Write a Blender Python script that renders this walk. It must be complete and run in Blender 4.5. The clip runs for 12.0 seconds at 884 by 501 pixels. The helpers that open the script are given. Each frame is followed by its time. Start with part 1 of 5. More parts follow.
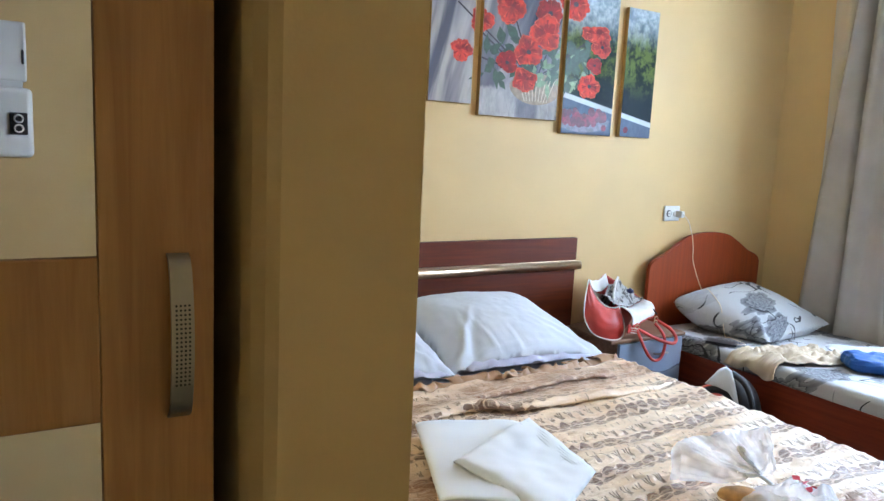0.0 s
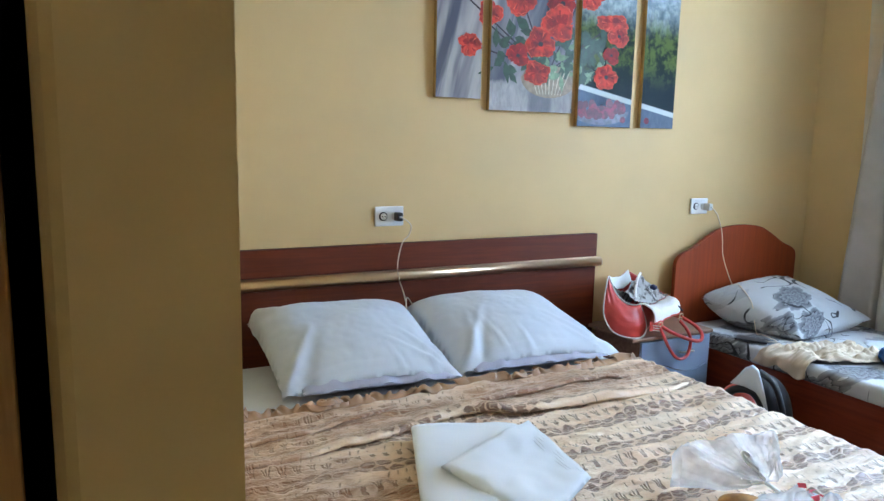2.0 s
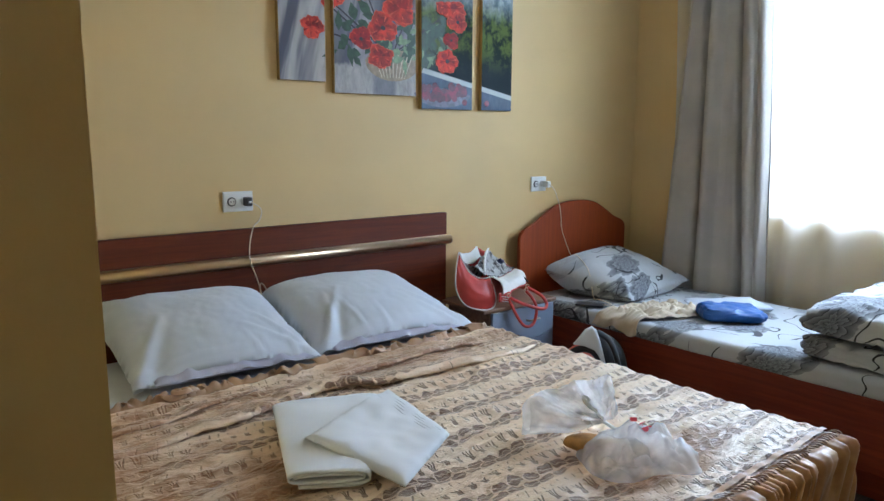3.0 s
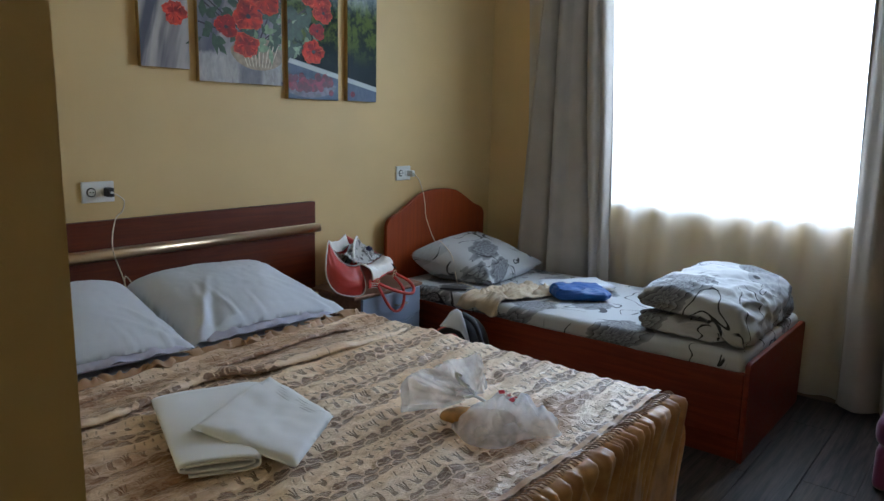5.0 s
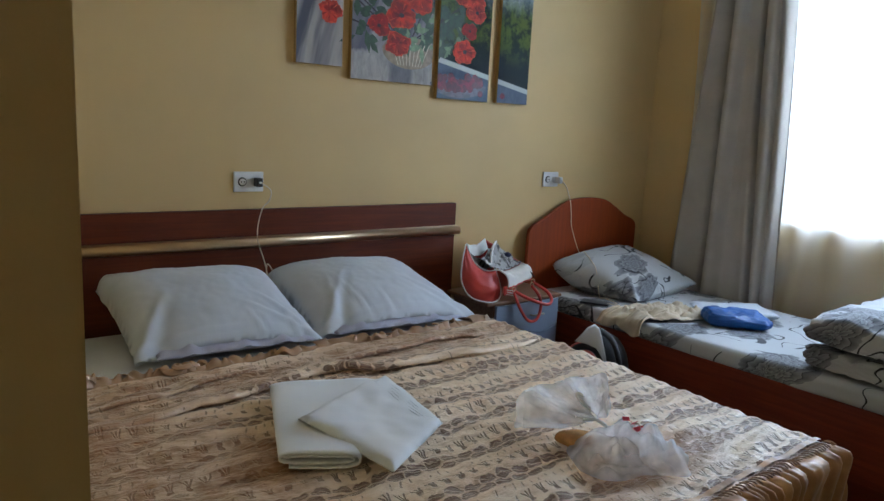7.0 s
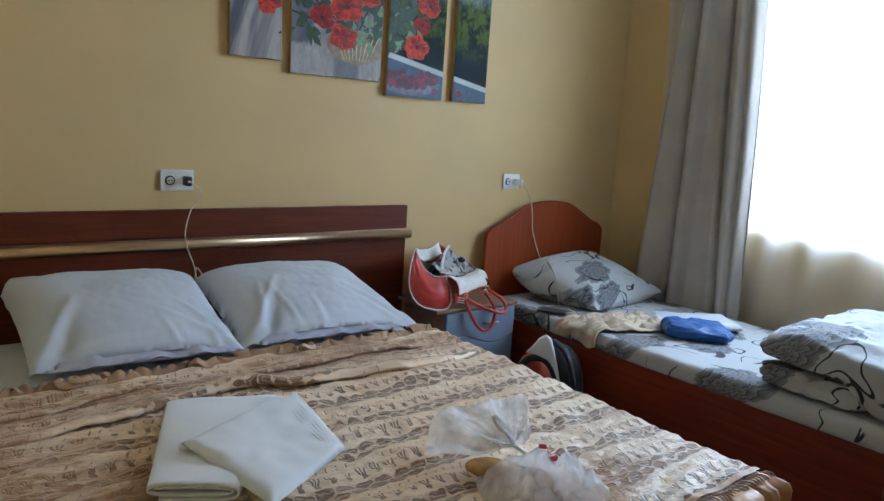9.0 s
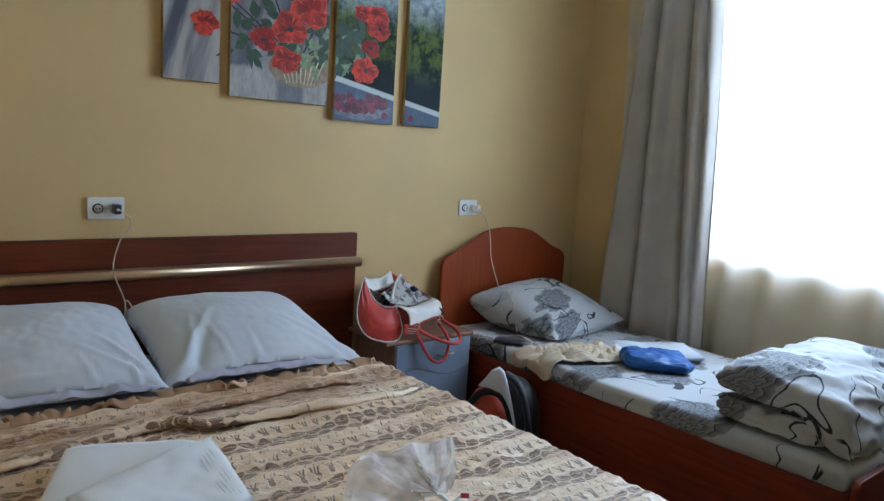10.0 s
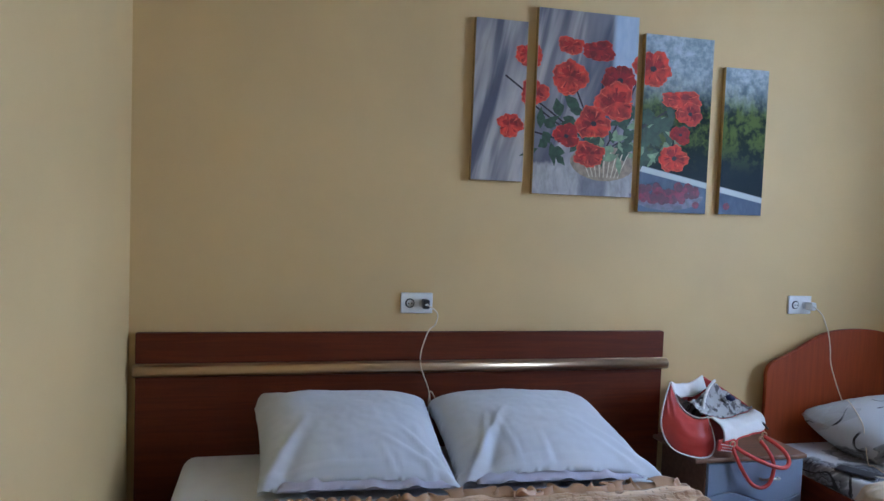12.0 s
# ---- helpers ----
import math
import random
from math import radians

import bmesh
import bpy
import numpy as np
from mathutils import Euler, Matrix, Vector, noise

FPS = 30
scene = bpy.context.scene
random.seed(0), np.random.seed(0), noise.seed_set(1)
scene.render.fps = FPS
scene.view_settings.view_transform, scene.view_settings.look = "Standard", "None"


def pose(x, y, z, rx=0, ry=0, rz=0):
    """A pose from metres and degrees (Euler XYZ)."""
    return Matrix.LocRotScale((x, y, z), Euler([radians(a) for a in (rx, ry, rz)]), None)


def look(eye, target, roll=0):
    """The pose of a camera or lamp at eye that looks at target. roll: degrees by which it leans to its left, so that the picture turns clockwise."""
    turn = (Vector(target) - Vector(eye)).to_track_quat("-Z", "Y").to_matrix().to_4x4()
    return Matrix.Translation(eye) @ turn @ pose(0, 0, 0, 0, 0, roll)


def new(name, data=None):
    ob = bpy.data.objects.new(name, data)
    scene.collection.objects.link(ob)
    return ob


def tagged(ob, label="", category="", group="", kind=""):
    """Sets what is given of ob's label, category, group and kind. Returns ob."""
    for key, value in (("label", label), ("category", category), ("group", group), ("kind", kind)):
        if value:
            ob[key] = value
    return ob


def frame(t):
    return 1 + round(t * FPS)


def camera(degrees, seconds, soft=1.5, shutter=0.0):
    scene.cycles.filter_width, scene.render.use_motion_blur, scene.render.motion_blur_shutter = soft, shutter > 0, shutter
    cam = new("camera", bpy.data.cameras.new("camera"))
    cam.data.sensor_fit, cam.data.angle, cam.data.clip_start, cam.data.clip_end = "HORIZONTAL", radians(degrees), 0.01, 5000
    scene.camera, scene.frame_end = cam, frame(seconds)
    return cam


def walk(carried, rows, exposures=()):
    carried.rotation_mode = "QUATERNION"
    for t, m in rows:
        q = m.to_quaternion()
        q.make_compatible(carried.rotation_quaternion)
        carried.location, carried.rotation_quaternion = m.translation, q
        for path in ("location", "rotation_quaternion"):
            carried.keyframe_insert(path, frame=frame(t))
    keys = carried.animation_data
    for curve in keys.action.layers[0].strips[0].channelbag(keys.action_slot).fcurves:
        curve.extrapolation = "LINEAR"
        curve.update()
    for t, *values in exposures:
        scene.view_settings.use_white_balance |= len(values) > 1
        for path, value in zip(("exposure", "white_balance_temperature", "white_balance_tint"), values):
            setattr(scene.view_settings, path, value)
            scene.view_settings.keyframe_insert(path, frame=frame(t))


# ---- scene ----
from mathutils import bvhtree

cam = camera(64.0, 12.0, soft=1.45)
ROWS = [
    (0, (-0.242, -2.678, 1.374), (0.781, -0.984, 1.081), 2.8),
    (0.5, (-0.227, -2.68, 1.379), (0.842, -1.007, 1.137), 2.0),
    (1, (-0.186, -2.679, 1.377), (0.908, -1.021, 1.145), 0.6),
    (1.5, (-0.125, -2.683, 1.385), (0.757, -0.907, 1.117), 2.1),
    (2, (-0.077, -2.716, 1.378), (0.823, -0.956, 1.073), 1.2),
    (2.5, (-0.079, -2.748, 1.335), (1.037, -1.121, 1.008), 0.2),
    (3, (-0.106, -2.769, 1.333), (1.136, -1.235, 1.013), 0.2),
    (3.5, (-0.137, -2.772, 1.323), (1.231, -1.349, 1.002), -0.6),
    (5.5, (-0.236, -2.814, 1.376), (1.295, -1.58, 1.014), 1.6),
    (6, (-0.226, -2.812, 1.372), (1.262, -1.525, 1.009), 2.4),
    (6.5, (-0.156, -2.794, 1.339), (1.168, -1.337, 0.989), 2.3),
    (8.5, (0.090, -2.797, 1.33), (1.212, -1.178, 0.983), 3.5),
    (9, (0.183, -2.799, 1.343), (1.402, -1.254, 0.995), 3.8),
    (9.5, (0.279, -2.79, 1.336), (1.586, -1.311, 1.012), 3.3),
    (10, (0.378, -2.803, 1.347), (1.633, -1.272, 1.073), 3.6),
    (10.5, (0.45, -2.774, 1.349), (1.526, -1.111, 1.076), 3.7),
    (11, (0.489, -2.789, 1.421), (1.284, -0.967, 1.201), 4.4),
    (11.5, (0.499, -2.752, 1.445), (1.068, -0.844, 1.256), 2.1),
    (12, (0.501, -2.732, 1.426), (0.966, -0.789, 1.319), 2.1),
]
walk(cam, [(t, look(e, g, r)) for t, e, g, r in ROWS],
     exposures=[(0.0, 1.93, 6000, 20), (1.5, 1.62, 5790, 18), (2.0, 1.66, 5640, 16), (2.5, 1.6, 5830, 16), (3.0, 1.2, 5970, 17), (3.5, 1.0, 6070, 18), (5.5, 0.39, 6200, 18), (6.5, 0.44, 6200, 18), (8.5, 0.92, 5900, 17), (9.5, 0.78, 6000, 17), (10.5, 0.78, 5900, 17), (11.0, 0.85, 5720, 20), (12.0, 0.88, 5500, 24)])

# ---------------------------------------------------------------- light
world = bpy.data.worlds.new("world")
scene.world = world
world.use_nodes = True
wn = world.node_tree
sky = wn.nodes.new("ShaderNodeTexSky")
sky.sky_type, sky.sun_disc = "NISHITA", False
sky.sun_elevation, sky.sun_rotation = radians(48), radians(20)
wn.links.new(sky.outputs[0], wn.nodes["Background"].inputs[0])
wn.nodes["Background"].inputs[1].default_value = 0.12
sun = new("sun", bpy.data.lights.new("sun", "SUN"))
sun.data.energy, sun.data.angle, sun.data.color = 1.0, radians(12), (1, 0.96, 0.9)
sun.matrix_basis = look((0, 0, 20), (-6, -16.0, 2))
daylight = new("window_daylight", bpy.data.lights.new("window_daylight", "AREA"))
daylight.data.shape, daylight.data.size, daylight.data.size_y = "RECTANGLE", 1.9, 2.3
daylight.data.energy, daylight.data.color = 98, (0.60, 0.81, 1.0)
daylight.matrix_basis = look((4.32, -1.56, 1.95), (2.32, -1.60, 0.78))

# ---------------------------------------------------------------- materials


def srgb(r, g, b):
    return tuple(((c / 255) / 12.92 if c <= 10 else ((c / 255 + 0.055) / 1.055) ** 2.4) for c in (r, g, b))


class Nodes:
    """A small shorthand for node trees."""

    def __init__(self, name):
        self.m = bpy.data.materials.new(name)
        self.m.use_nodes = True
        self.t = self.m.node_tree
        self.bsdf = self.t.nodes["Principled BSDF"]
        self.out = self.t.nodes["Material Output"]

    def put(self, socket, value):
        if isinstance(value, bpy.types.NodeSocket):
            self.t.links.new(value, socket)
        else:
            if socket.type == "RGBA" and len(value) == 3:
                value = (*value, 1)
            socket.default_value = value

    def math(self, op, a, b=0.0, c=0.0):
        n = self.t.nodes.new("ShaderNodeMath")
        n.operation = op
        for s, v in zip(n.inputs, (a, b, c)):
            self.put(s, v)
        return n.outputs[0]

    def mix(self, f, a, b):
        n = self.t.nodes.new("ShaderNodeMix")
        n.data_type = "RGBA"
        self.put(n.inputs[0], f), self.put(n.inputs[6], a), self.put(n.inputs[7], b)
        return n.outputs[2]

    def step(self, v, lo, hi, a=0.0, b=1.0):
        n = self.t.nodes.new("ShaderNodeMapRange")
        n.interpolation_type = "SMOOTHSTEP"
        for s, x in zip(n.inputs, (v, lo, hi, a, b)):
            self.put(s, x)
        return n.outputs[0]

    def pos(self):
        return self.t.nodes.new("ShaderNodeNewGeometry").outputs["Position"]

    def local(self):
        return self.t.nodes.new("ShaderNodeTexCoord").outputs["Object"]

    def xyz(self, v):
        n = self.t.nodes.new("ShaderNodeSeparateXYZ")
        self.put(n.inputs[0], v)
        return n.outputs

    def vec(self, x, y, z):
        n = self.t.nodes.new("ShaderNodeCombineXYZ")
        for s, v in zip(n.inputs, (x, y, z)):
            self.put(s, v)
        return n.outputs[0]

    def scaled(self, v, sx, sy, sz):
        n = self.t.nodes.new("ShaderNodeMapping")
        self.put(n.inputs[0], v)
        n.inputs[3].default_value = (sx, sy, sz)
        return n.outputs[0]

    def noise(self, v, scale, detail=3.0, rough=0.5, distort=0.0):
        n = self.t.nodes.new("ShaderNodeTexNoise")
        self.put(n.inputs["Vector"], v)
        n.inputs["Scale"].default_value, n.inputs["Detail"].default_value = scale, detail
        n.inputs["Roughness"].default_value, n.inputs["Distortion"].default_value = rough, distort
        return n.outputs[0]

    def voronoi(self, v, scale, feature="F1", dims="3D"):
        n = self.t.nodes.new("ShaderNodeTexVoronoi")
        n.feature = feature
        self.put(n.inputs["Vector"], v)
        n.inputs["Scale"].default_value = scale
        n.voronoi_dimensions = dims
        return n.outputs

    def bump(self, h, strength=0.3, distance=0.002):
        n = self.t.nodes.new("ShaderNodeBump")
        n.inputs["Strength"].default_value, n.inputs["Distance"].default_value = strength, distance
        self.put(n.inputs["Height"], h)
        self.put(self.bsdf.inputs["Normal"], n.outputs[0])

    def done(self, color, rough=0.6, metal=0.0, **more):
        self.put(self.bsdf.inputs["Base Color"], color)
        self.put(self.bsdf.inputs["Roughness"], rough)
        self.put(self.bsdf.inputs["Metallic"], metal)
        for k, v in more.items():
            self.put(self.bsdf.inputs[k.replace("_", " ")], v)
        return self.m


def paint(name, col, var=0.08, rough=0.7, scale=3.0, bump=0.15, grain=220):
    n = Nodes(name)
    p = n.pos()
    big, fine = n.noise(p, scale, 4), n.noise(p, grain, 2)
    c = n.mix(n.step(big, 0.3, 0.7), tuple(x * (1 - var) for x in col), tuple(min(1, x * (1 + var)) for x in col))
    c = n.mix(n.math("MULTIPLY", fine, 0.12), c, tuple(x * 0.8 for x in col))
    n.bump(fine, bump, 0.001)
    return n.done(c, n.step(big, 0.2, 0.8, rough - 0.06, rough + 0.06))


def wood(name, dark, light, axis="x", rough=0.4, scale=1.0, gloss=0.4):
    n = Nodes(name)
    s = {"x": (1.2, 22, 22), "y": (22, 1.2, 22), "z": (22, 22, 1.2)}[axis]
    v = n.scaled(n.pos(), *[k * scale for k in s])
    g1, g2 = n.noise(v, 2.0, 5, 0.6, 0.6), n.noise(v, 9.0, 3, 0.6)
    c = n.mix(n.step(g1, 0.3, 0.72), dark, light)
    c = n.mix(n.math("MULTIPLY", n.step(g2, 0.45, 0.7), 0.14), c, tuple(x * 0.7 for x in dark))
    n.bump(g2, 0.08, 0.0006)
    return n.done(c, n.step(g1, 0.2, 0.8, rough - 0.07, rough + 0.07), Specular_IOR_Level=gloss)


def cloth(name, col, rough=0.85, weave=900, var=0.1, sheen=0.15):
    n = Nodes(name)
    p = n.local()
    a, b = n.noise(p, 6, 4), n.noise(p, weave, 1)
    c = n.mix(n.step(a, 0.3, 0.7), tuple(x * (1 - var) for x in col), col)
    n.bump(b, 0.25, 0.0008)
    return n.done(c, rough, Sheen_Weight=sheen)


def metal(name, col, rough=0.25):
    n = Nodes(name)
    a = n.noise(n.pos(), 60, 3)
    return n.done(col, n.step(a, 0.2, 0.8, rough * 0.8, rough * 1.3), 1.0)


WALL = paint("yellow_wall_paint", (0.68, 0.475, 0.215), 0.05, 0.62, 1.6, 0.2, 260)
WHITE_PAINT = paint("white_ceiling_paint", (0.8, 0.79, 0.76), 0.03)
WHITE_PLASTIC = paint("white_plastic", (0.78, 0.78, 0.76), 0.02, 0.35, 8, 0.02)
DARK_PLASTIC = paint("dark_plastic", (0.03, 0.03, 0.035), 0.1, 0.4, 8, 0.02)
MAHOGANY = wood("mahogany_veneer", srgb(86, 33, 10), srgb(108, 45, 16), "x", 0.52, 1.0, 0.3)
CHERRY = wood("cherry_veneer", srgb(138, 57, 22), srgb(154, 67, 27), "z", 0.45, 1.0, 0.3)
# The headboard's cherry, darkened to hold the shade on sides and footboard.
CHERRY_SHADED = wood("shaded_cherry_veneer", srgb(104, 38, 17), srgb(128, 52, 26), "y", 0.45, 1.0, 0.3)
BEECH = wood("beech_laminate", srgb(124, 88, 66), srgb(150, 112, 88), "x", 0.4)
WARDROBE_WOOD = wood("wardrobe_veneer", srgb(170, 122, 74), srgb(194, 146, 92), "z", 0.45, 1.6)
GREY_BLUE = paint("grey_blue_lacquer", srgb(134, 146, 166), 0.05, 0.4, 4, 0.03)
BRASS = Nodes("polished_brass_rail").done((0.62, 0.45, 0.29), 0.30, 1.0)
STEEL = metal("brushed_steel", (0.42, 0.39, 0.33), 0.4)
MIRROR = metal("mirror_glass", (0.9, 0.9, 0.88), 0.01)
LINEN = cloth("white_pillow_cotton", (0.63, 0.66, 0.715), 0.8, 700, 0.04)
LAVENDER = cloth("lavender_ticking", (0.50, 0.49, 0.60), 0.85)
SHEET = cloth("white_bed_sheet", (0.76, 0.77, 0.78), 0.85)
TERRY = cloth("white_terry_towel", (0.82, 0.83, 0.84), 0.95, 420, 0.05, 0.4)
TAUPE = cloth("taupe_curtain_cloth", (0.45, 0.40, 0.345), 0.8, 500, 0.12)
PURPLE = cloth("purple_velour", (0.20, 0.02, 0.13), 0.7, 500, 0.2, 0.5)
BLUE = cloth("blue_nylon", (0.002, 0.088, 0.33), 0.5, 300, 0.25, 0.02)
CREAM = cloth("cream_crumpled_cloth", (0.62, 0.50, 0.36), 0.85)
RED = paint("red_leatherette", (0.53, 0.045, 0.03), 0.1, 0.42, 20, 0.15, 400)
WHITE_LEATHER = paint("white_leatherette", (0.75, 0.73, 0.69), 0.05, 0.45, 20, 0.1, 400)
BLACK_NYLON = cloth("black_nylon", (0.012, 0.012, 0.016), 0.6, 400, 0.3)
ORANGE_RED = cloth("orange_red_nylon", (0.55, 0.06, 0.02), 0.6, 300, 0.3)
SKIRT = paint("grey_plastic_skirting", srgb(120, 104, 90), 0.1, 0.5)
CORD = paint("cream_cord", (0.72, 0.62, 0.47), 0.05, 0.5)
BREAD = paint("bread_crust", (0.55, 0.28, 0.09), 0.3, 0.7, 30, 0.4, 120)
RED_PRINT = paint("red_print", (0.65, 0.04, 0.06), 0.1, 0.5)
GLASS = Nodes("window_glass").done((1, 1, 1), 0.0, 0.0, Transmission_Weight=1.0, IOR=1.45)


def spread_material():
    """Satin bedspread: double rows of brown ovals between cream rows of small sprigs."""
    n = Nodes("jacquard_satin")
    p = n.pos()
    wob = n.math("ADD", n.math("MULTIPLY", n.math("SUBTRACT", n.noise(p, 4, 2), 0.5), 0.04), n.math("MULTIPLY", n.math("SUBTRACT", n.noise(p, 34, 2), 0.5), 0.020))
    x, y, z = n.xyz(p)
    yy = n.math("ADD", n.math("SUBTRACT", y, z), wob)
    b = n.math("FRACT", n.math("DIVIDE", yy, 0.150))
    wear = n.noise(p, 26, 3)

    def cells(start, height, wide):
        """Place in a row of motifs: across (-0.5 to 0.5), along (0 to 1)."""
        r = n.math("DIVIDE", n.math("SUBTRACT", b, start), height)
        row, w = n.math("FLOOR", r), n.math("FRACT", r)
        u = n.math("FRACT", n.math("ADD", n.math("DIVIDE", n.math("ADD", x, wob), wide), n.math("MULTIPLY", row, 0.5)))
        return n.math("SUBTRACT", u, 0.5), w

    def band(lo, hi):
        return n.math("MULTIPLY", n.step(b, lo, lo + 0.015), n.step(b, hi - 0.015, hi, 1.0, 0.0))

    du, w = cells(0.0, 0.17, 0.050)
    dw = n.math("SUBTRACT", w, 0.5)
    oval = n.math("ADD", n.math("MULTIPLY", n.math("MULTIPLY", du, du), 5.0), n.math("MULTIPLY", n.math("MULTIPLY", dw, dw), 5.6))
    vein = n.step(n.math("ABSOLUTE", n.math("ADD", dw, n.math("MULTIPLY", du, 0.3))), 0.03, 0.09, 0.45, 1.0)
    oval = n.math("MULTIPLY", n.math("MULTIPLY", n.step(n.math("ADD", oval, n.math("MULTIPLY", wear, 0.8)), 1.30, 1.62, 1.0, 0.0), vein), band(0.0, 0.34))
    du, w = cells(0.38, 0.26, 0.040)
    arm = n.math("ABSOLUTE", n.math("SUBTRACT", n.math("ABSOLUTE", du), n.math("MULTIPLY", n.math("POWER", w, 1.5), 0.36)))
    arm = n.step(arm, 0.03, 0.09, 1.0, 0.0)
    stem = n.step(n.math("ABSOLUTE", du), 0.02, 0.07, 1.0, 0.0)
    bud = n.math("ADD", n.math("MULTIPLY", n.math("MULTIPLY", du, du), 20), n.math("MULTIPLY", n.math("POWER", n.math("SUBTRACT", w, 0.25), 2.0), 16))
    sprig = n.math("MAXIMUM", n.math("MAXIMUM", arm, stem), n.step(bud, 0.5, 0.9, 1.0, 0.0))
    sprig = n.math("MULTIPLY", sprig, n.math("MULTIPLY", n.step(w, 0.06, 0.16), n.step(w, 0.82, 0.94, 1.0, 0.0)))
    sprig = n.math("MULTIPLY", n.math("MULTIPLY", sprig, band(0.38, 0.64)), n.step(wear, 0.28, 0.40))
    du, w = cells(0.70, 0.24, 0.026)
    twig = n.math("ABSOLUTE", n.math("SUBTRACT", du, n.math("MULTIPLY", n.math("SUBTRACT", w, 0.5), 0.5)))
    twig = n.math("MULTIPLY", n.step(twig, 0.04, 0.13, 1.0, 0.0), n.math("MULTIPLY", n.step(w, 0.1, 0.3), n.step(w, 0.7, 0.9, 1.0, 0.0)))
    twig = n.math("MULTIPLY", n.math("MULTIPLY", twig, band(0.70, 0.94)), n.step(wear, 0.42, 0.52))
    fine, big, nap = n.noise(p, 140, 3), n.noise(p, 4, 4, 0.6), n.noise(p, 2.1, 3, 0.55)
    # Hand-placed brown patches: brushed nap, its missing sheen put into the colour.
    nap_shade = 0.0
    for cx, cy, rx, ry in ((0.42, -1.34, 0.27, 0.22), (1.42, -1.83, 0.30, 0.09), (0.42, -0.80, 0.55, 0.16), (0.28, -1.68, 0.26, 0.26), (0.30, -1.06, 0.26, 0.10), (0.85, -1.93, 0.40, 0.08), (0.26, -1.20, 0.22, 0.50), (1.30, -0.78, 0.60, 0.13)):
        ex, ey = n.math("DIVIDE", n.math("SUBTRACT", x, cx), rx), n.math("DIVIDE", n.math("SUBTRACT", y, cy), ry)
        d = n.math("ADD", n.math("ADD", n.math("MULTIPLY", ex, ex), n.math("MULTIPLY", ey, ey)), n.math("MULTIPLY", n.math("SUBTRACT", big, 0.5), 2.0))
        nap_shade = n.math("MAXIMUM", nap_shade, n.step(d, 0.5, 1.3, 1.0, 0.0))
    nap_shade = n.math("MULTIPLY", nap_shade, n.step(n.noise(p, 13, 3), 0.42, 0.60, 1.0, 0.5))
    nap_shade = n.math("MAXIMUM", nap_shade, n.math("MULTIPLY", n.step(nap, 0.54, 0.66), 0.4))
    ground = n.mix(n.step(big, 0.3, 0.7), srgb(240, 203, 164), srgb(255, 231, 202))
    ground = n.mix(n.math("MULTIPLY", band(0.0, 0.34), 0.5), ground, srgb(200, 158, 120))
    c = n.mix(n.math("MULTIPLY", oval, 0.96), ground, srgb(128, 87, 57))
    c = n.mix(n.math("MULTIPLY", sprig, 0.92), c, srgb(136, 97, 66))
    c = n.mix(n.math("MULTIPLY", twig, 0.75), c, srgb(146, 106, 72))
    c = n.mix(n.math("MULTIPLY", nap_shade, 0.9), c, srgb(166, 112, 66))
    c = n.mix(n.math("MULTIPLY", fine, 0.12), c, srgb(140, 100, 66))
    h = n.math("ADD", n.math("MULTIPLY", n.math("ADD", oval, n.math("ADD", sprig, twig)), -0.6), n.math("ADD", n.math("MULTIPLY", fine, 0.2), n.math("MULTIPLY", n.noise(n.scaled(p, 16, 44, 30), 1.0, 4, 0.6), 2.4)))
    n.bump(h, 0.75, 0.009)
    return n.done(c, n.step(big, 0.2, 0.8, 0.36, 0.48), Sheen_Weight=0.55, Sheen_Tint=(1.0, 0.78, 0.56, 1.0), Specular_IOR_Level=0.95)


def satin_material():
    n = Nodes("plain_tan_satin")
    p = n.pos()
    a, b = n.noise(p, 18, 4), n.noise(p, 300, 2)
    n.bump(b, 0.2, 0.001)
    return n.done(n.mix(n.step(a, 0.3, 0.7), srgb(176, 124, 76), srgb(212, 162, 108)), 0.48, Sheen_Weight=0.3, Specular_IOR_Level=0.45)


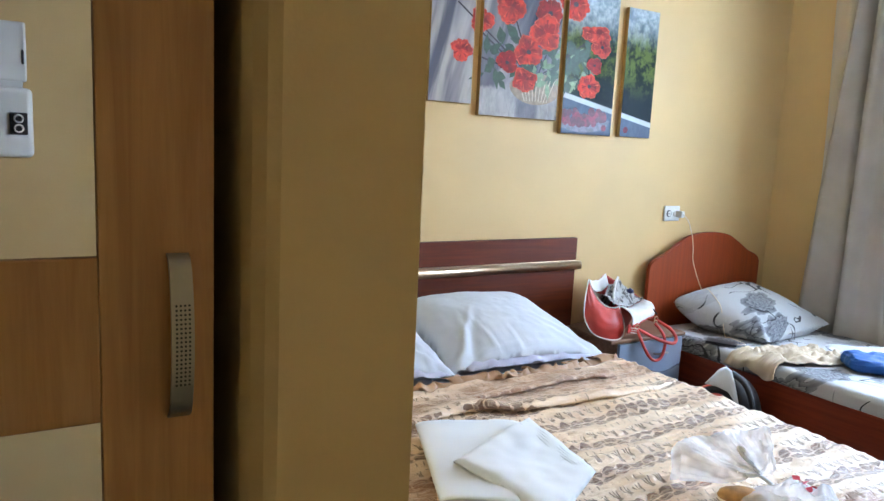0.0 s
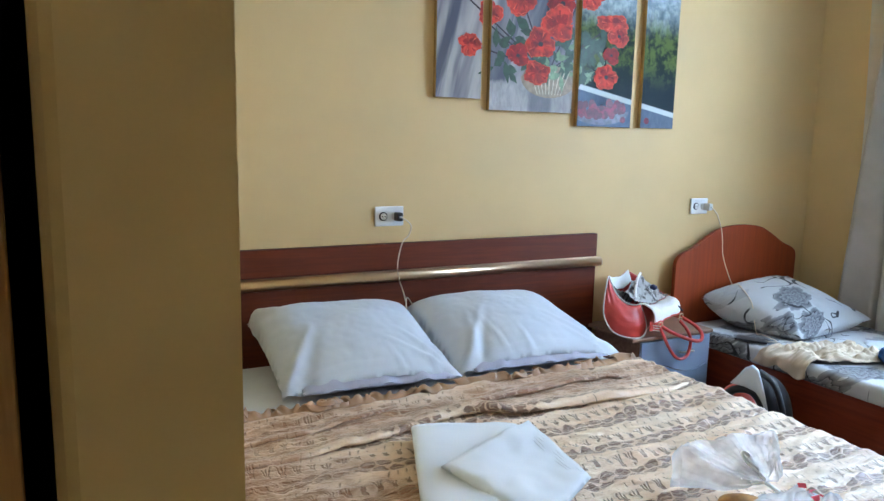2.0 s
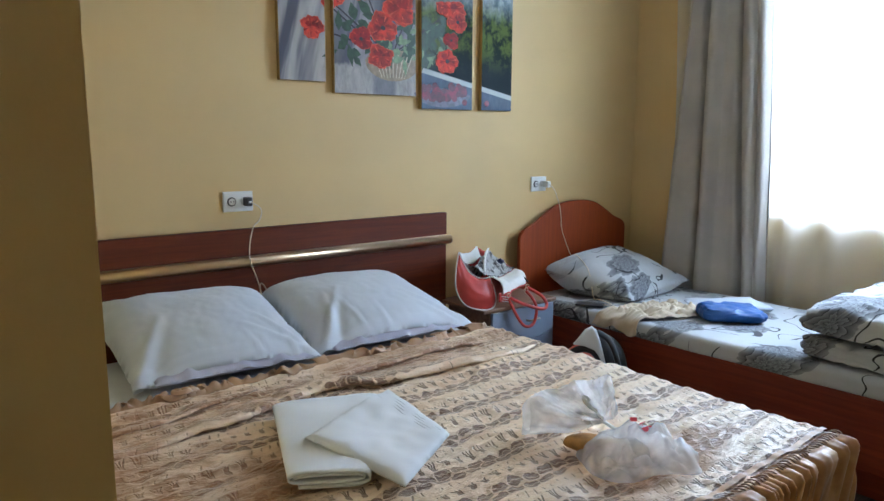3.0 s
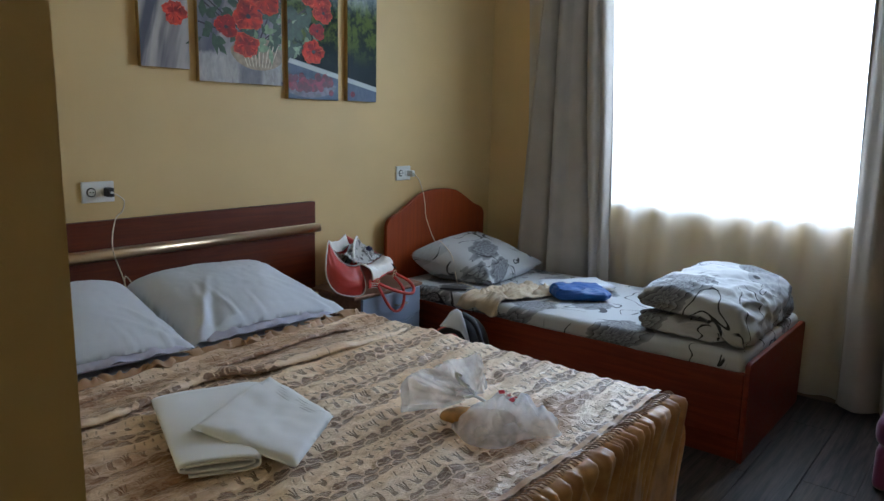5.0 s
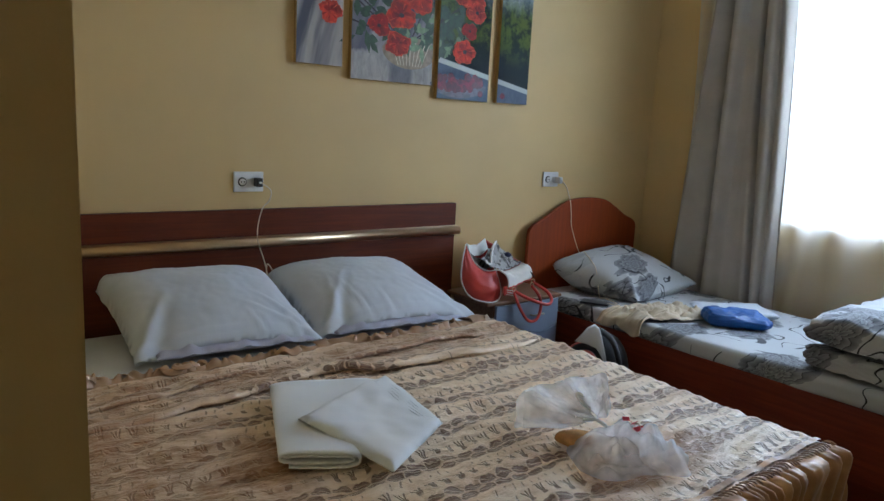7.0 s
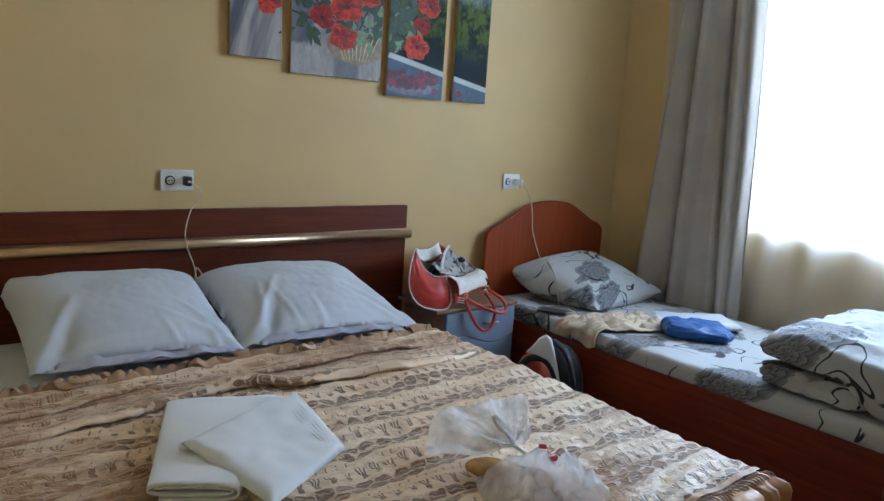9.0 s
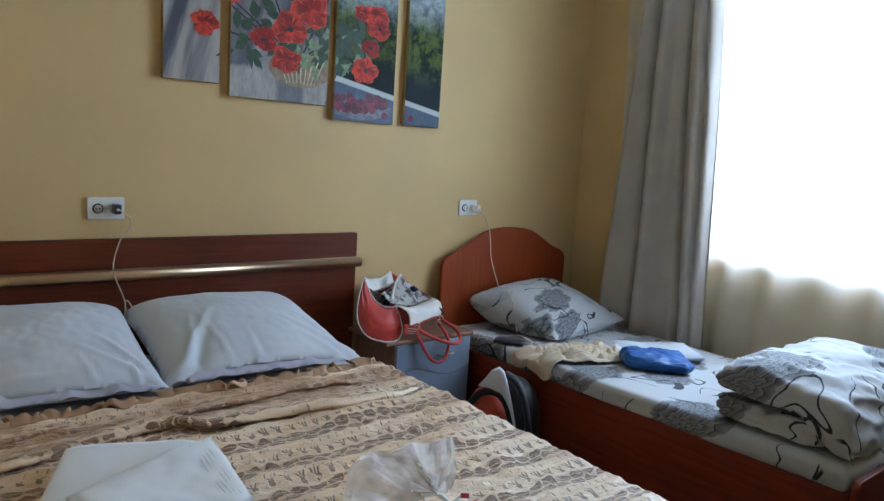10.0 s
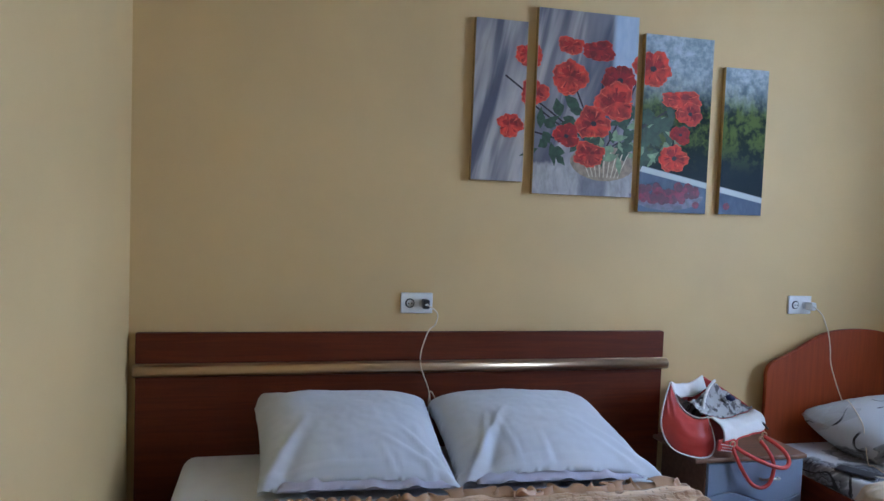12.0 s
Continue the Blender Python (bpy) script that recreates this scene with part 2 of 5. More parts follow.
def floral_material():
    """White cotton printed with large grey blossoms of ruffled petals and thin dark curling stems."""
    n = Nodes("grey_floral_cotton")
    p = n.pos()
    x, y, z = n.xyz(p)
    warp, warp2 = n.noise(p, 9, 2), n.noise(p, 7, 2)
    qx = n.math("ADD", n.math("ADD", n.math("SUBTRACT", x, z), n.math("MULTIPLY", warp, 0.05)), 0.10)
    qy = n.math("ADD", n.math("ADD", y, n.math("MULTIPLY", z, 0.8)), n.math("MULTIPLY", warp2, 0.05))
    cells = n.voronoi(n.vec(qx, qy, 0), 3.6, dims="2D")
    px, py, _ = n.xyz(cells[2])
    dx, dy = n.math("MULTIPLY", n.math("SUBTRACT", qx, px), 3.6), n.math("MULTIPLY", n.math("SUBTRACT", qy, py), 3.6)
    r1, r2, r3 = n.xyz(cells[1])
    dist = n.math("SQRT", n.math("ADD", n.math("MULTIPLY", dx, dx), n.math("MULTIPLY", dy, dy)))
    ang = n.math("ADD", n.math("ARCTAN2", dy, dx), n.math("MULTIPLY", r2, 6.28))
    ruffle = n.math("ABSOLUTE", n.math("SINE", n.math("ADD", n.math("MULTIPLY", ang, 3.5), n.math("MULTIPLY", dist, 4.0))))
    frilly = n.math("ABSOLUTE", n.math("SINE", n.math("MULTIPLY", ang, 11.0)))
    edge = n.math("SUBTRACT", dist, n.math("ADD", n.math("MULTIPLY", ruffle, 0.085), n.math("MULTIPLY", frilly, 0.03)))
    keep = n.step(r1, 0.20, 0.24)
    bloom = n.math("MULTIPLY", n.step(edge, 0.305, 0.325, 1.0, 0.0), keep)
    ring = n.math("FRACT", n.math("ADD", n.math("MULTIPLY", edge, 8.5), n.math("MULTIPLY", n.noise(p, 24, 2), 0.7)))
    pale = n.step(r3, 0.52, 0.56)
    petal = n.mix(ring, srgb(86, 88, 93), srgb(142, 144, 148))
    petal = n.mix(n.step(ring, 0.06, 0.14, 1.0, 0.0), petal, srgb(58, 58, 64))
    petal = n.mix(n.math("MULTIPLY", pale, 0.55), petal, srgb(172, 174, 177))
    line = n.math("ABSOLUTE", n.math("SUBTRACT", n.noise(p, 4.2, 1, 0.4, 1.2), 0.5))
    stem = n.math("MULTIPLY", n.step(line, 0.010, 0.017, 1.0, 0.0), n.step(n.noise(p, 5, 1), 0.46, 0.50))
    c = n.mix(bloom, srgb(184, 186, 188), petal)
    c = n.mix(stem, c, srgb(44, 44, 50))
    n.bump(n.noise(p, 800, 1), 0.2, 0.0008)
    return n.done(c, 0.82, Sheen_Weight=0.1)


def lining_material():
    n = Nodes("patterned_lining")
    p = n.pos()
    a = n.noise(p, 26, 2, 0.5, 1.2)
    c = n.mix(n.step(a, 0.50, 0.60), srgb(168, 164, 160), srgb(88, 82, 80))
    return n.done(c, 0.8)


def laminate_material():
    """Grey-brown floor boards, each of its own shade."""
    n = Nodes("grey_brown_laminate")
    r = n.t.nodes.new("ShaderNodeObjectInfo").outputs["Random"]
    p = n.pos()
    v = n.scaled(p, 1.5, 26, 1)
    v2 = n.vec(n.xyz(v)[0], n.math("ADD", n.xyz(v)[1], n.math("MULTIPLY", r, 40)), 0)
    g, f = n.noise(v2, 1.6, 5, 0.6, 0.5), n.noise(v2, 7, 3)
    c = n.mix(n.step(g, 0.3, 0.7), srgb(26, 21, 19), srgb(76, 64, 57))
    c = n.mix(n.math("MULTIPLY", r, 0.35), c, srgb(46, 40, 38))
    n.bump(f, 0.1, 0.0006)
    return n.done(c, n.step(f, 0.2, 0.8, 0.50, 0.62), Specular_IOR_Level=0.3)


def sheer_material():
    n = Nodes("white_voile")
    x, y, z = n.xyz(n.pos())
    tr = n.t.nodes.new("ShaderNodeBsdfTranslucent")
    tr.inputs[0].default_value = (0.93, 0.93, 0.90, 1)
    df = n.t.nodes.new("ShaderNodeBsdfDiffuse")
    df.inputs[0].default_value = (0.88, 0.86, 0.80, 1)
    tp = n.t.nodes.new("ShaderNodeBsdfTransparent")
    m1, m2 = n.t.nodes.new("ShaderNodeMixShader"), n.t.nodes.new("ShaderNodeMixShader")
    weave = n.noise(n.vec(0, n.math("MULTIPLY", y, 500), n.math("MULTIPLY", z, 500)), 1, 1)
    n.put(m1.inputs[0], 0.55), n.put(m1.inputs[1], df.outputs[0]), n.put(m1.inputs[2], tr.outputs[0])
    n.put(m2.inputs[0], n.step(weave, 0.2, 0.8, 0.36, 0.46)), n.put(m2.inputs[1], m1.outputs[0]), n.put(m2.inputs[2], tp.outputs[0])
    n.put(n.out.inputs[0], m2.outputs[0])
    return n.m


def film_material():
    """Thin milky plastic film."""
    n = Nodes("clear_plastic_film")
    n.bump(n.voronoi(n.local(), 30)[0], 0.35, 0.008)
    n.done((0.96, 0.96, 0.97), 0.22, 0.0, Specular_IOR_Level=0.9)
    tr = n.t.nodes.new("ShaderNodeBsdfTranslucent")
    tr.inputs[0].default_value = (0.97, 0.97, 0.98, 1)
    tp = n.t.nodes.new("ShaderNodeBsdfTransparent")
    m1, m2 = n.t.nodes.new("ShaderNodeMixShader"), n.t.nodes.new("ShaderNodeMixShader")
    n.put(m1.inputs[0], 0.72), n.put(m1.inputs[1], n.bsdf.outputs[0]), n.put(m1.inputs[2], tr.outputs[0])
    fog = n.noise(n.local(), 14, 3)
    n.put(m2.inputs[0], n.step(fog, 0.3, 0.7, 0.66, 0.44)), n.put(m2.inputs[1], m1.outputs[0]), n.put(m2.inputs[2], tp.outputs[0])
    n.put(n.out.inputs[0], m2.outputs[0])
    return n.m


def painted(name, kind):
    """The painted ground of the canvases, by its place on the wall."""
    n = Nodes(name)
    p = n.pos()
    x, y, z = n.xyz(p)
    stroke = n.noise(n.scaled(p, 30, 1, 12), 1.2, 5, 0.6, 0.5)
    drape_v = n.noise(n.vec(n.math("MULTIPLY", n.math("SUBTRACT", x, n.math("MULTIPLY", z, 0.22)), 13), 0, n.math("MULTIPLY", z, 1.4)), 1.0, 3, 0.5, 0.5)
    drape = n.mix(n.step(drape_v, 0.36, 0.64), srgb(92, 92, 104), srgb(192, 184, 178))
    drape = n.mix(n.math("MULTIPLY", stroke, 0.35), drape, srgb(112, 112, 120))
    leafy = n.noise(p, 22, 5, 0.65)
    garden = n.mix(n.step(leafy, 0.4, 0.62), srgb(26, 42, 32), srgb(88, 104, 46))
    far = n.mix(n.step(leafy, 0.3, 0.7), srgb(122, 140, 146), srgb(196, 204, 210))
    garden = n.mix(n.step(n.math("ADD", z, n.math("MULTIPLY", stroke, 0.1)), 1.93, 2.12), garden, far)
    garden = n.mix(n.step(z, 1.62, 1.80, 1.0, 0.0), garden, srgb(30, 44, 50))
    ledge_z = n.math("SUBTRACT", z, n.math("MULTIPLY", n.math("SUBTRACT", x, 2.0), -0.19))
    ledge = n.mix(stroke, srgb(70, 84, 108), srgb(116, 128, 144))
    garden = n.mix(n.step(ledge_z, 1.648, 1.655, 1.0, 0.0), garden, srgb(196, 202, 200))
    garden = n.mix(n.step(ledge_z, 1.624, 1.630, 1.0, 0.0), garden, ledge)
    if kind == "drape":
        sill = n.mix(stroke, srgb(104, 100, 100), srgb(214, 208, 202))
        c = n.mix(n.step(n.math("ADD", z, n.math("MULTIPLY", stroke, 0.06)), 1.66, 1.68, 1.0, 0.0), drape, sill)
        c = n.mix(n.step(x, 1.49, 1.50), drape, c)
        pale = n.mix(stroke, srgb(150, 172, 196), srgb(196, 206, 214))
        c = n.mix(n.math("MULTIPLY", n.step(x, 1.83, 1.86), n.step(z, 1.95, 2.0)), c, pale)
        c = n.mix(n.math("MULTIPLY", n.step(x, 1.70, 1.73), n.step(x, 1.82, 1.85, 1.0, 0.0)), c, n.mix(0.55, c, srgb(70, 76, 96)))
    else:
        c = garden
    n.bump(stroke, 0.2, 0.001)
    return n.done(c, 0.7, Specular_IOR_Level=0.25)


FRILL = cloth("brown_satin_frill", srgb(186, 144, 106), 0.42, 600, 0.25, 0.2)
SPREAD, SATIN, FLORAL = spread_material(), satin_material(), floral_material()
LINING, LAMINATE, VOILE, FILM = lining_material(), laminate_material(), sheer_material(), film_material()
DRAPE_ART, GARDEN_ART = painted("painted_drapery", "drape"), painted("painted_garden", "garden")
POPPY = paint("poppy_red_paint", srgb(186, 54, 36), 0.5, 0.7, 28, 0.3, 90)
POPPY_PALE = paint("poppy_coral_paint", srgb(214, 86, 58), 0.3, 0.7, 45, 0.3, 90)
BERRY = paint("berry_magenta_paint", srgb(136, 36, 62), 0.4, 0.5, 60, 0.3, 90)
POPPY_DEEP = paint("poppy_crimson_paint", srgb(138, 24, 24), 0.35, 0.7, 45, 0.3, 90)
POPPY_SHADE = paint("poppy_shade_paint", srgb(144, 28, 20), 0.5, 0.7, 28, 0.3, 90)
ART_DARK = paint("painted_dark", srgb(40, 28, 34), 0.3, 0.5, 40)
ART_LEAF = paint("painted_leaf", srgb(48, 74, 50), 0.4, 0.5, 40)
ART_LEAF_PALE = paint("painted_pale_leaf", srgb(122, 146, 108), 0.3, 0.5, 40)
ART_GLASS = paint("painted_glass", srgb(150, 132, 108), 0.3, 0.5, 40)
ART_RIB = paint("painted_rib", srgb(208, 194, 164), 0.2, 0.7, 40)
ART_BERRY = paint("painted_berry", srgb(122, 40, 60), 0.45, 0.5, 70)
ART_BERRY_DARK = paint("painted_dark_berry", srgb(92, 30, 50), 0.4, 0.5, 70)
ART_BOWL = paint("painted_bowl", srgb(126, 122, 134), 0.3, 0.5, 40)
CANVAS_EDGE = paint("canvas_edge", srgb(176, 142, 84), 0.15, 0.8, 20)

# ---------------------------------------------------------------- builders
BASE = {}


def thing(name, base, label, category, group="", kind=""):
    ob = new(name)
    ob.location = base
    ob.empty_display_size = 0.05
    BASE[ob] = Vector(base)
    return tagged(ob, label, category, group, kind)


def part(name, bm, material, parent=None, label="", smooth=False):
    """Links a bmesh, built in world metres, as one mesh object under a thing or a part."""
    base = BASE.get(parent, Vector((0, 0, 0)))
    me = bpy.data.meshes.new(name)
    bmesh.ops.recalc_face_normals(bm, faces=bm.faces)
    bmesh.ops.translate(bm, verts=bm.verts, vec=-base)
    bm.to_mesh(me)
    bm.free()
    me.materials.append(material)
    if smooth:
        me.polygons.foreach_set("use_smooth", [True] * len(me.polygons))
    ob = new(name, me)
    if parent is not None:
        ob.parent = parent
        BASE[ob] = base
    if label:
        ob["label"] = label
    return ob


def box(x0, x1, y0, y1, z0, z1, bevel=0.0, seg=2, bm=None):
    b2 = bmesh.new()
    bmesh.ops.create_cube(b2, size=1)
    for v in b2.verts:
        v.co = ((x0 + x1) / 2 + v.co.x * (x1 - x0), (y0 + y1) / 2 + v.co.y * (y1 - y0), (z0 + z1) / 2 + v.co.z * (z1 - z0))
    if bevel:
        bmesh.ops.bevel(b2, geom=b2.edges[:], offset=bevel, segments=seg, affect="EDGES", profile=0.5)
    return b2 if bm is None else merge(bm, b2)


def merge(bm, other):
    me = bpy.data.meshes.new("join")
    other.to_mesh(me)
    other.free()
    bm.from_mesh(me)
    bpy.data.meshes.remove(me)
    return bm


def tube(points, r, sides=8, bm=None, flat=1.0):
    """A round cord or bar along points."""
    bm = bm or bmesh.new()
    pts = [Vector(p) for p in points]
    rings = []
    for i, p in enumerate(pts):
        d = (pts[min(i + 1, len(pts) - 1)] - pts[max(i - 1, 0)]).normalized()
        side = d.cross(Vector((0, 0, 1)))
        side = side.normalized() if side.length > 0.05 else Vector((1, 0, 0))
        up = side.cross(d).normalized()
        rings.append([bm.verts.new(p + r * (math.cos(a) * side + math.sin(a) * up * flat)) for a in [2 * math.pi * k / sides for k in range(sides)]])
    for a, b in zip(rings, rings[1:]):
        for k in range(sides):
            bm.faces.new((a[k], a[(k + 1) % sides], b[(k + 1) % sides], b[k]))
    bm.faces.new(rings[0]), bm.faces.new(rings[-1])
    return bm


def curve(points, n=8):
    """A smooth line through a few points."""
    pts = [Vector(p) for p in points]
    out = []
    for i in range(len(pts) - 1):
        a, b, c, d = pts[max(i - 1, 0)], pts[i], pts[i + 1], pts[min(i + 2, len(pts) - 1)]
        for k in range(n):
            t = k / n
            out.append(0.5 * ((2 * b) + (c - a) * t + (2 * a - 5 * b + 4 * c - d) * t * t + (3 * b - a - 3 * c + d) * t ** 3))
    return out + [pts[-1]]


def sheet(nu, nv, f, bm=None, thick=0.0):
    """A surface f(u, v), u and v from 0 to 1; with thick, a second skin below it."""
    bm = bm or bmesh.new()
    skins = []
    for off in ((0.0, -thick) if thick else (0.0,)):
        g = [[bm.verts.new(Vector(f(i / nu, j / nv)) + Vector((0, 0, off))) for j in range(nv + 1)] for i in range(nu + 1)]
        for i in range(nu):
            for j in range(nv):
                bm.faces.new((g[i][j], g[i + 1][j], g[i + 1][j + 1], g[i][j + 1]))
        skins.append(g)
    if thick:
        a, b = skins
        for i in range(nu):
            for j in (0, nv):
                bm.faces.new((a[i][j], a[i + 1][j], b[i + 1][j], b[i][j]))
        for j in range(nv):
            for i in (0, nu):
                bm.faces.new((a[i][j], a[i][j + 1], b[i][j + 1], b[i][j]))
    return bm


def slab(c, thick, nu=24, nv=24, rough=0.004, freq=9.0, seed=0.0, lift=None):
    """A soft folded layer over four corners, rounded at its rim."""
    c = [Vector(p) for p in c]
    bm = bmesh.new()
    grids = []
    for top in (1, 0):
        g = []
        for i in range(nu + 1):
            line = []
            for j in range(nv + 1):
                u, v = i / nu, j / nv
                p = (c[0] * (1 - u) + c[1] * u) * (1 - v) + (c[3] * (1 - u) + c[2] * u) * v
                rim = min(u, 1 - u, v, 1 - v)
                round_ = math.sqrt(max(0.0, 1 - (1 - min(1, rim / 0.09)) ** 2))
                h = thick * (0.5 + 0.5 * round_) if top else thick * (0.5 - 0.5 * round_)
                w = noise.noise(Vector((p.x * freq, p.y * freq, seed))) * rough + noise.noise(Vector((p.x * freq * 3, p.y * freq * 3, seed + 5))) * rough * 0.4
                up = lift(u, v) if lift else 0.0
                line.append(bm.verts.new(p + Vector((0, 0, h + (w if top else 0) + up))))
            g.append(line)
        for i in range(nu):
            for j in range(nv):
                q = (g[i][j], g[i + 1][j], g[i + 1][j + 1], g[i][j + 1])
                bm.faces.new(q if top else q[::-1])
        grids.append(g)
    bmesh.ops.remove_doubles(bm, verts=bm.verts, dist=0.0002)
    a, b = grids
    ring = [(i, 0) for i in range(nu)] + [(nu, j) for j in range(nv)] + [(i, nv) for i in range(nu, 0, -1)] + [(0, j) for j in range(nv, 0, -1)]
    for k, (i, j) in enumerate(ring):
        i2, j2 = ring[(k + 1) % len(ring)]
        q = (a[i][j], a[i2][j2], b[i2][j2], b[i][j])
        if all(v.is_valid for v in q) and len(set(q)) == 4:
            bm.faces.new(q)
    return bm


def blob(m, seed=0.0, amp=0.18, freq=2.2, sub=4, sharp=0.0):
    """A lumpy closed body: a sphere pushed about by noise, then placed by m."""
    bm = bmesh.new()
    bmesh.ops.create_icosphere(bm, subdivisions=sub, radius=1)
    for v in bm.verts:
        p = v.co.copy()
        k = noise.noise(p * freq + Vector((seed, seed * 2, 0)))
        if sharp:
            k += sharp * abs(noise.noise(p * freq * 2.3 + Vector((0, seed, 4))))
        v.co = m @ (p * (1 + amp * k))
    return bm


def crease_at(u, v, u0, v0, u1, v1, w):
    """Height, 0 to 1, of a soft crease that runs from one place to another and fades at its far end."""
    dx, dy = u1 - u0, v1 - v0
    t = ((u - u0) * dx + (v - v0) * dy) / (dx * dx + dy * dy)
    if t < -0.15 or t > 1.1:
        return 0.0
    side = ((u - u0) * dy - (v - v0) * dx) / math.hypot(dx, dy)
    k = w * (1.3 - 0.7 * max(0, min(1, t)))
    return (math.exp(-(side / k) ** 2) - 0.55 * math.exp(-((side - 1.7 * k) / (1.3 * k)) ** 2)) * min(1, (t + 0.15) * 5) * max(0, min(1, 1.1 - t)) ** 1.2


def soft_pillow(corners, h, belly, arch, creases, seed=0.0, pinch=0.05, floor_z=0.0, n=60, full=0.42):
    """A pillow over its corners (front left, front right, back right, back left): the case is full in the
    middle and runs out into flat pointed corners; arch lifts the middle of its front hem."""
    c = [Vector(q) for q in corners]
    bm = bmesh.new()
    grids = []
    for top in (1, 0):
        g = []
        for i in range(n + 1):
            line = []
            for j in range(n + 1):
                u, v = i / n, j / n
                a, b = 2 * u - 1, 2 * v - 1
                us = u - pinch * a * (1 - b * b)
                vs = v - pinch * 0.7 * b * (1 - a * a)
                q = (c[0] * (1 - us) + c[1] * us) * (1 - vs) + (c[3] * (1 - us) + c[2] * us) * vs
                fu = max(0, 1 - abs(a) ** 2.8) ** (full + 0.30 * (1 - v))
                fv = max(0, 1 - abs(b) ** (1.7 if b < 0 else 3.4)) ** (0.62 if b < 0 else full)
                t = fu * fv
                z = q.z + arch * max(0, 1 - abs(a) ** 2.4) * (1 - v) ** 3
                if top:
                    z += h * t * (1 + 0.07 * noise.noise(Vector((a * 1.4 + seed, b * 1.4, seed * 3))))
                    z += 0.006 * noise.noise(Vector((a * 3 + seed, b * 2.4, 2))) * t
                    z += 0.0022 * noise.noise(Vector((a * 13 + seed, b * 9, 4)))
                    for u0, v0, u1, v1, w, d in creases:
                        z += d * crease_at(u, v, u0, v0, u1, v1, w)
                else:
                    z -= belly * t
                rim = 1 - t
                z += 0.005 * rim * noise.noise(Vector((a * 4, b * 4, seed + 9)))
                line.append(bm.verts.new((q.x, q.y, max(z, floor_z))))
            g.append(line)
        for i in range(n):
            for j in range(n):
                f = (g[i][j], g[i + 1][j], g[i + 1][j + 1], g[i][j + 1])
                bm.faces.new(f if top else f[::-1])
        grids.append(g)
    bmesh.ops.remove_doubles(bm, verts=bm.verts, dist=0.0006)
    return bm


def rounded_prism(outline, y0, y1, bevel=0.006, axis="y"):
    """A flat outline (two coordinates) given thickness along the third axis."""
    bm = bmesh.new()
    vs = []
    for a, b in outline:
        vs.append(bm.verts.new((a, y0, b) if axis == "y" else ((y0, a, b) if axis == "x" else (a, b, y0))))
    f = bm.faces.new(vs)
    ext = bmesh.ops.extrude_face_region(bm, geom=[f])
    d = Vector((0, y1 - y0, 0)) if axis == "y" else (Vector((y1 - y0, 0, 0)) if axis == "x" else Vector((0, 0, y1 - y0)))
    bmesh.ops.translate(bm, verts=[v for v in ext["geom"] if isinstance(v, bmesh.types.BMVert)], vec=d)
    if bevel:
        caps = [e for e in bm.edges if len(e.link_faces) == 2 and max(len(k.verts) for k in e.link_faces) > 4]
        bmesh.ops.bevel(bm, geom=caps, offset=bevel, segments=2, affect="EDGES", profile=0.5)
    return bm

# ---------------------------------------------------------------- the room
XW, YB, H = 3.70, -3.60, 2.66


def structure(name, bm, material, label, smooth=False):
    return tagged(part(name, bm, material, None, "", smooth), label, name.split("_")[0], "", "structure")


structure("wall_north", box(-1.6, XW + 0.3, 0, 0.15, 0, H), WALL, "smooth yellow painted wall behind the beds")
west = rounded_prism([(-0.104, 0.0), (0.0, 0.0), (0.021, -2.209), (-0.088, -2.207), (-0.096, -2.200), (-0.102, -2.185), (-0.104, -2.165)], 0.0, H, 0.0, "z")
structure("wall_west", west, WALL, "yellow painted partition wall with a softly rounded end")
structure("wall_entry", box(-1.75, -1.6, YB, 0, 0, H), WALL, "yellow painted wall of the entry")
structure("wall_south", box(-1.75, XW + 0.3, YB - 0.15, YB, 0, H), WALL, "yellow painted wall behind the walker")
WY0, WY1, WZ0, WZ1 = -2.40, -0.72, 0.915, 2.45
east = box(XW, XW + 0.3, YB, WY0, 0, H)
box(XW, XW + 0.3, WY1, 0, 0, H, bm=east)
box(XW, XW + 0.3, WY0, WY1, 0, WZ0, bm=east)
box(XW, XW + 0.3, WY0, WY1, WZ1, H, bm=east)
structure("wall_east", east, WALL, "yellow painted outer wall with a wide window opening")
structure("ceiling", box(-1.75, XW + 0.3, YB - 0.15, 0.15, H, H + 0.12), WHITE_PAINT, "plain white painted ceiling")
structure("underlay", box(-1.75, XW + 0.3, YB - 0.15, 0.15, -0.2, -0.012), DARK_PLASTIC, "dark underlay below the floor boards")
skirt = box(0.006, XW, -0.014, -0.001, 0, 0.06, 0.004)
box(XW - 0.014, XW - 0.001, YB, -0.015, 0, 0.06, 0.004, bm=skirt)
box(0.026, 0.038, -2.19, -0.015, 0, 0.06, 0.004, bm=skirt)
structure("baseboard", skirt, SKIRT, "low grey-brown plastic skirting along the walls")
structure("ground", box(-200, 200, -200, 200, -3.4, -3.2), paint("pale_ground", (0.3, 0.3, 0.27), 0.2, 0.9, 0.4), "pale ground outside, below the window")

window = thing("window_1", (XW + 0.2, -1.56, WZ0), "wide white-framed window, over-bright with daylight", "window", "", "structure")
fr = box(XW + 0.16, XW + 0.22, WY0, WY0 + 0.06, WZ0, WZ1, 0.006)
box(XW + 0.16, XW + 0.22, WY1 - 0.06, WY1, WZ0, WZ1, 0.006, bm=fr)
box(XW + 0.16, XW + 0.22, WY0 + 0.06, WY1 - 0.06, WZ0 + 0.004, WZ0 + 0.060, 0.006, bm=fr)
box(XW + 0.16, XW + 0.22, WY0 + 0.06, WY1 - 0.06, WZ1 - 0.06, WZ1, 0.006, bm=fr)
part("window_frame", fr, WHITE_PLASTIC, window)
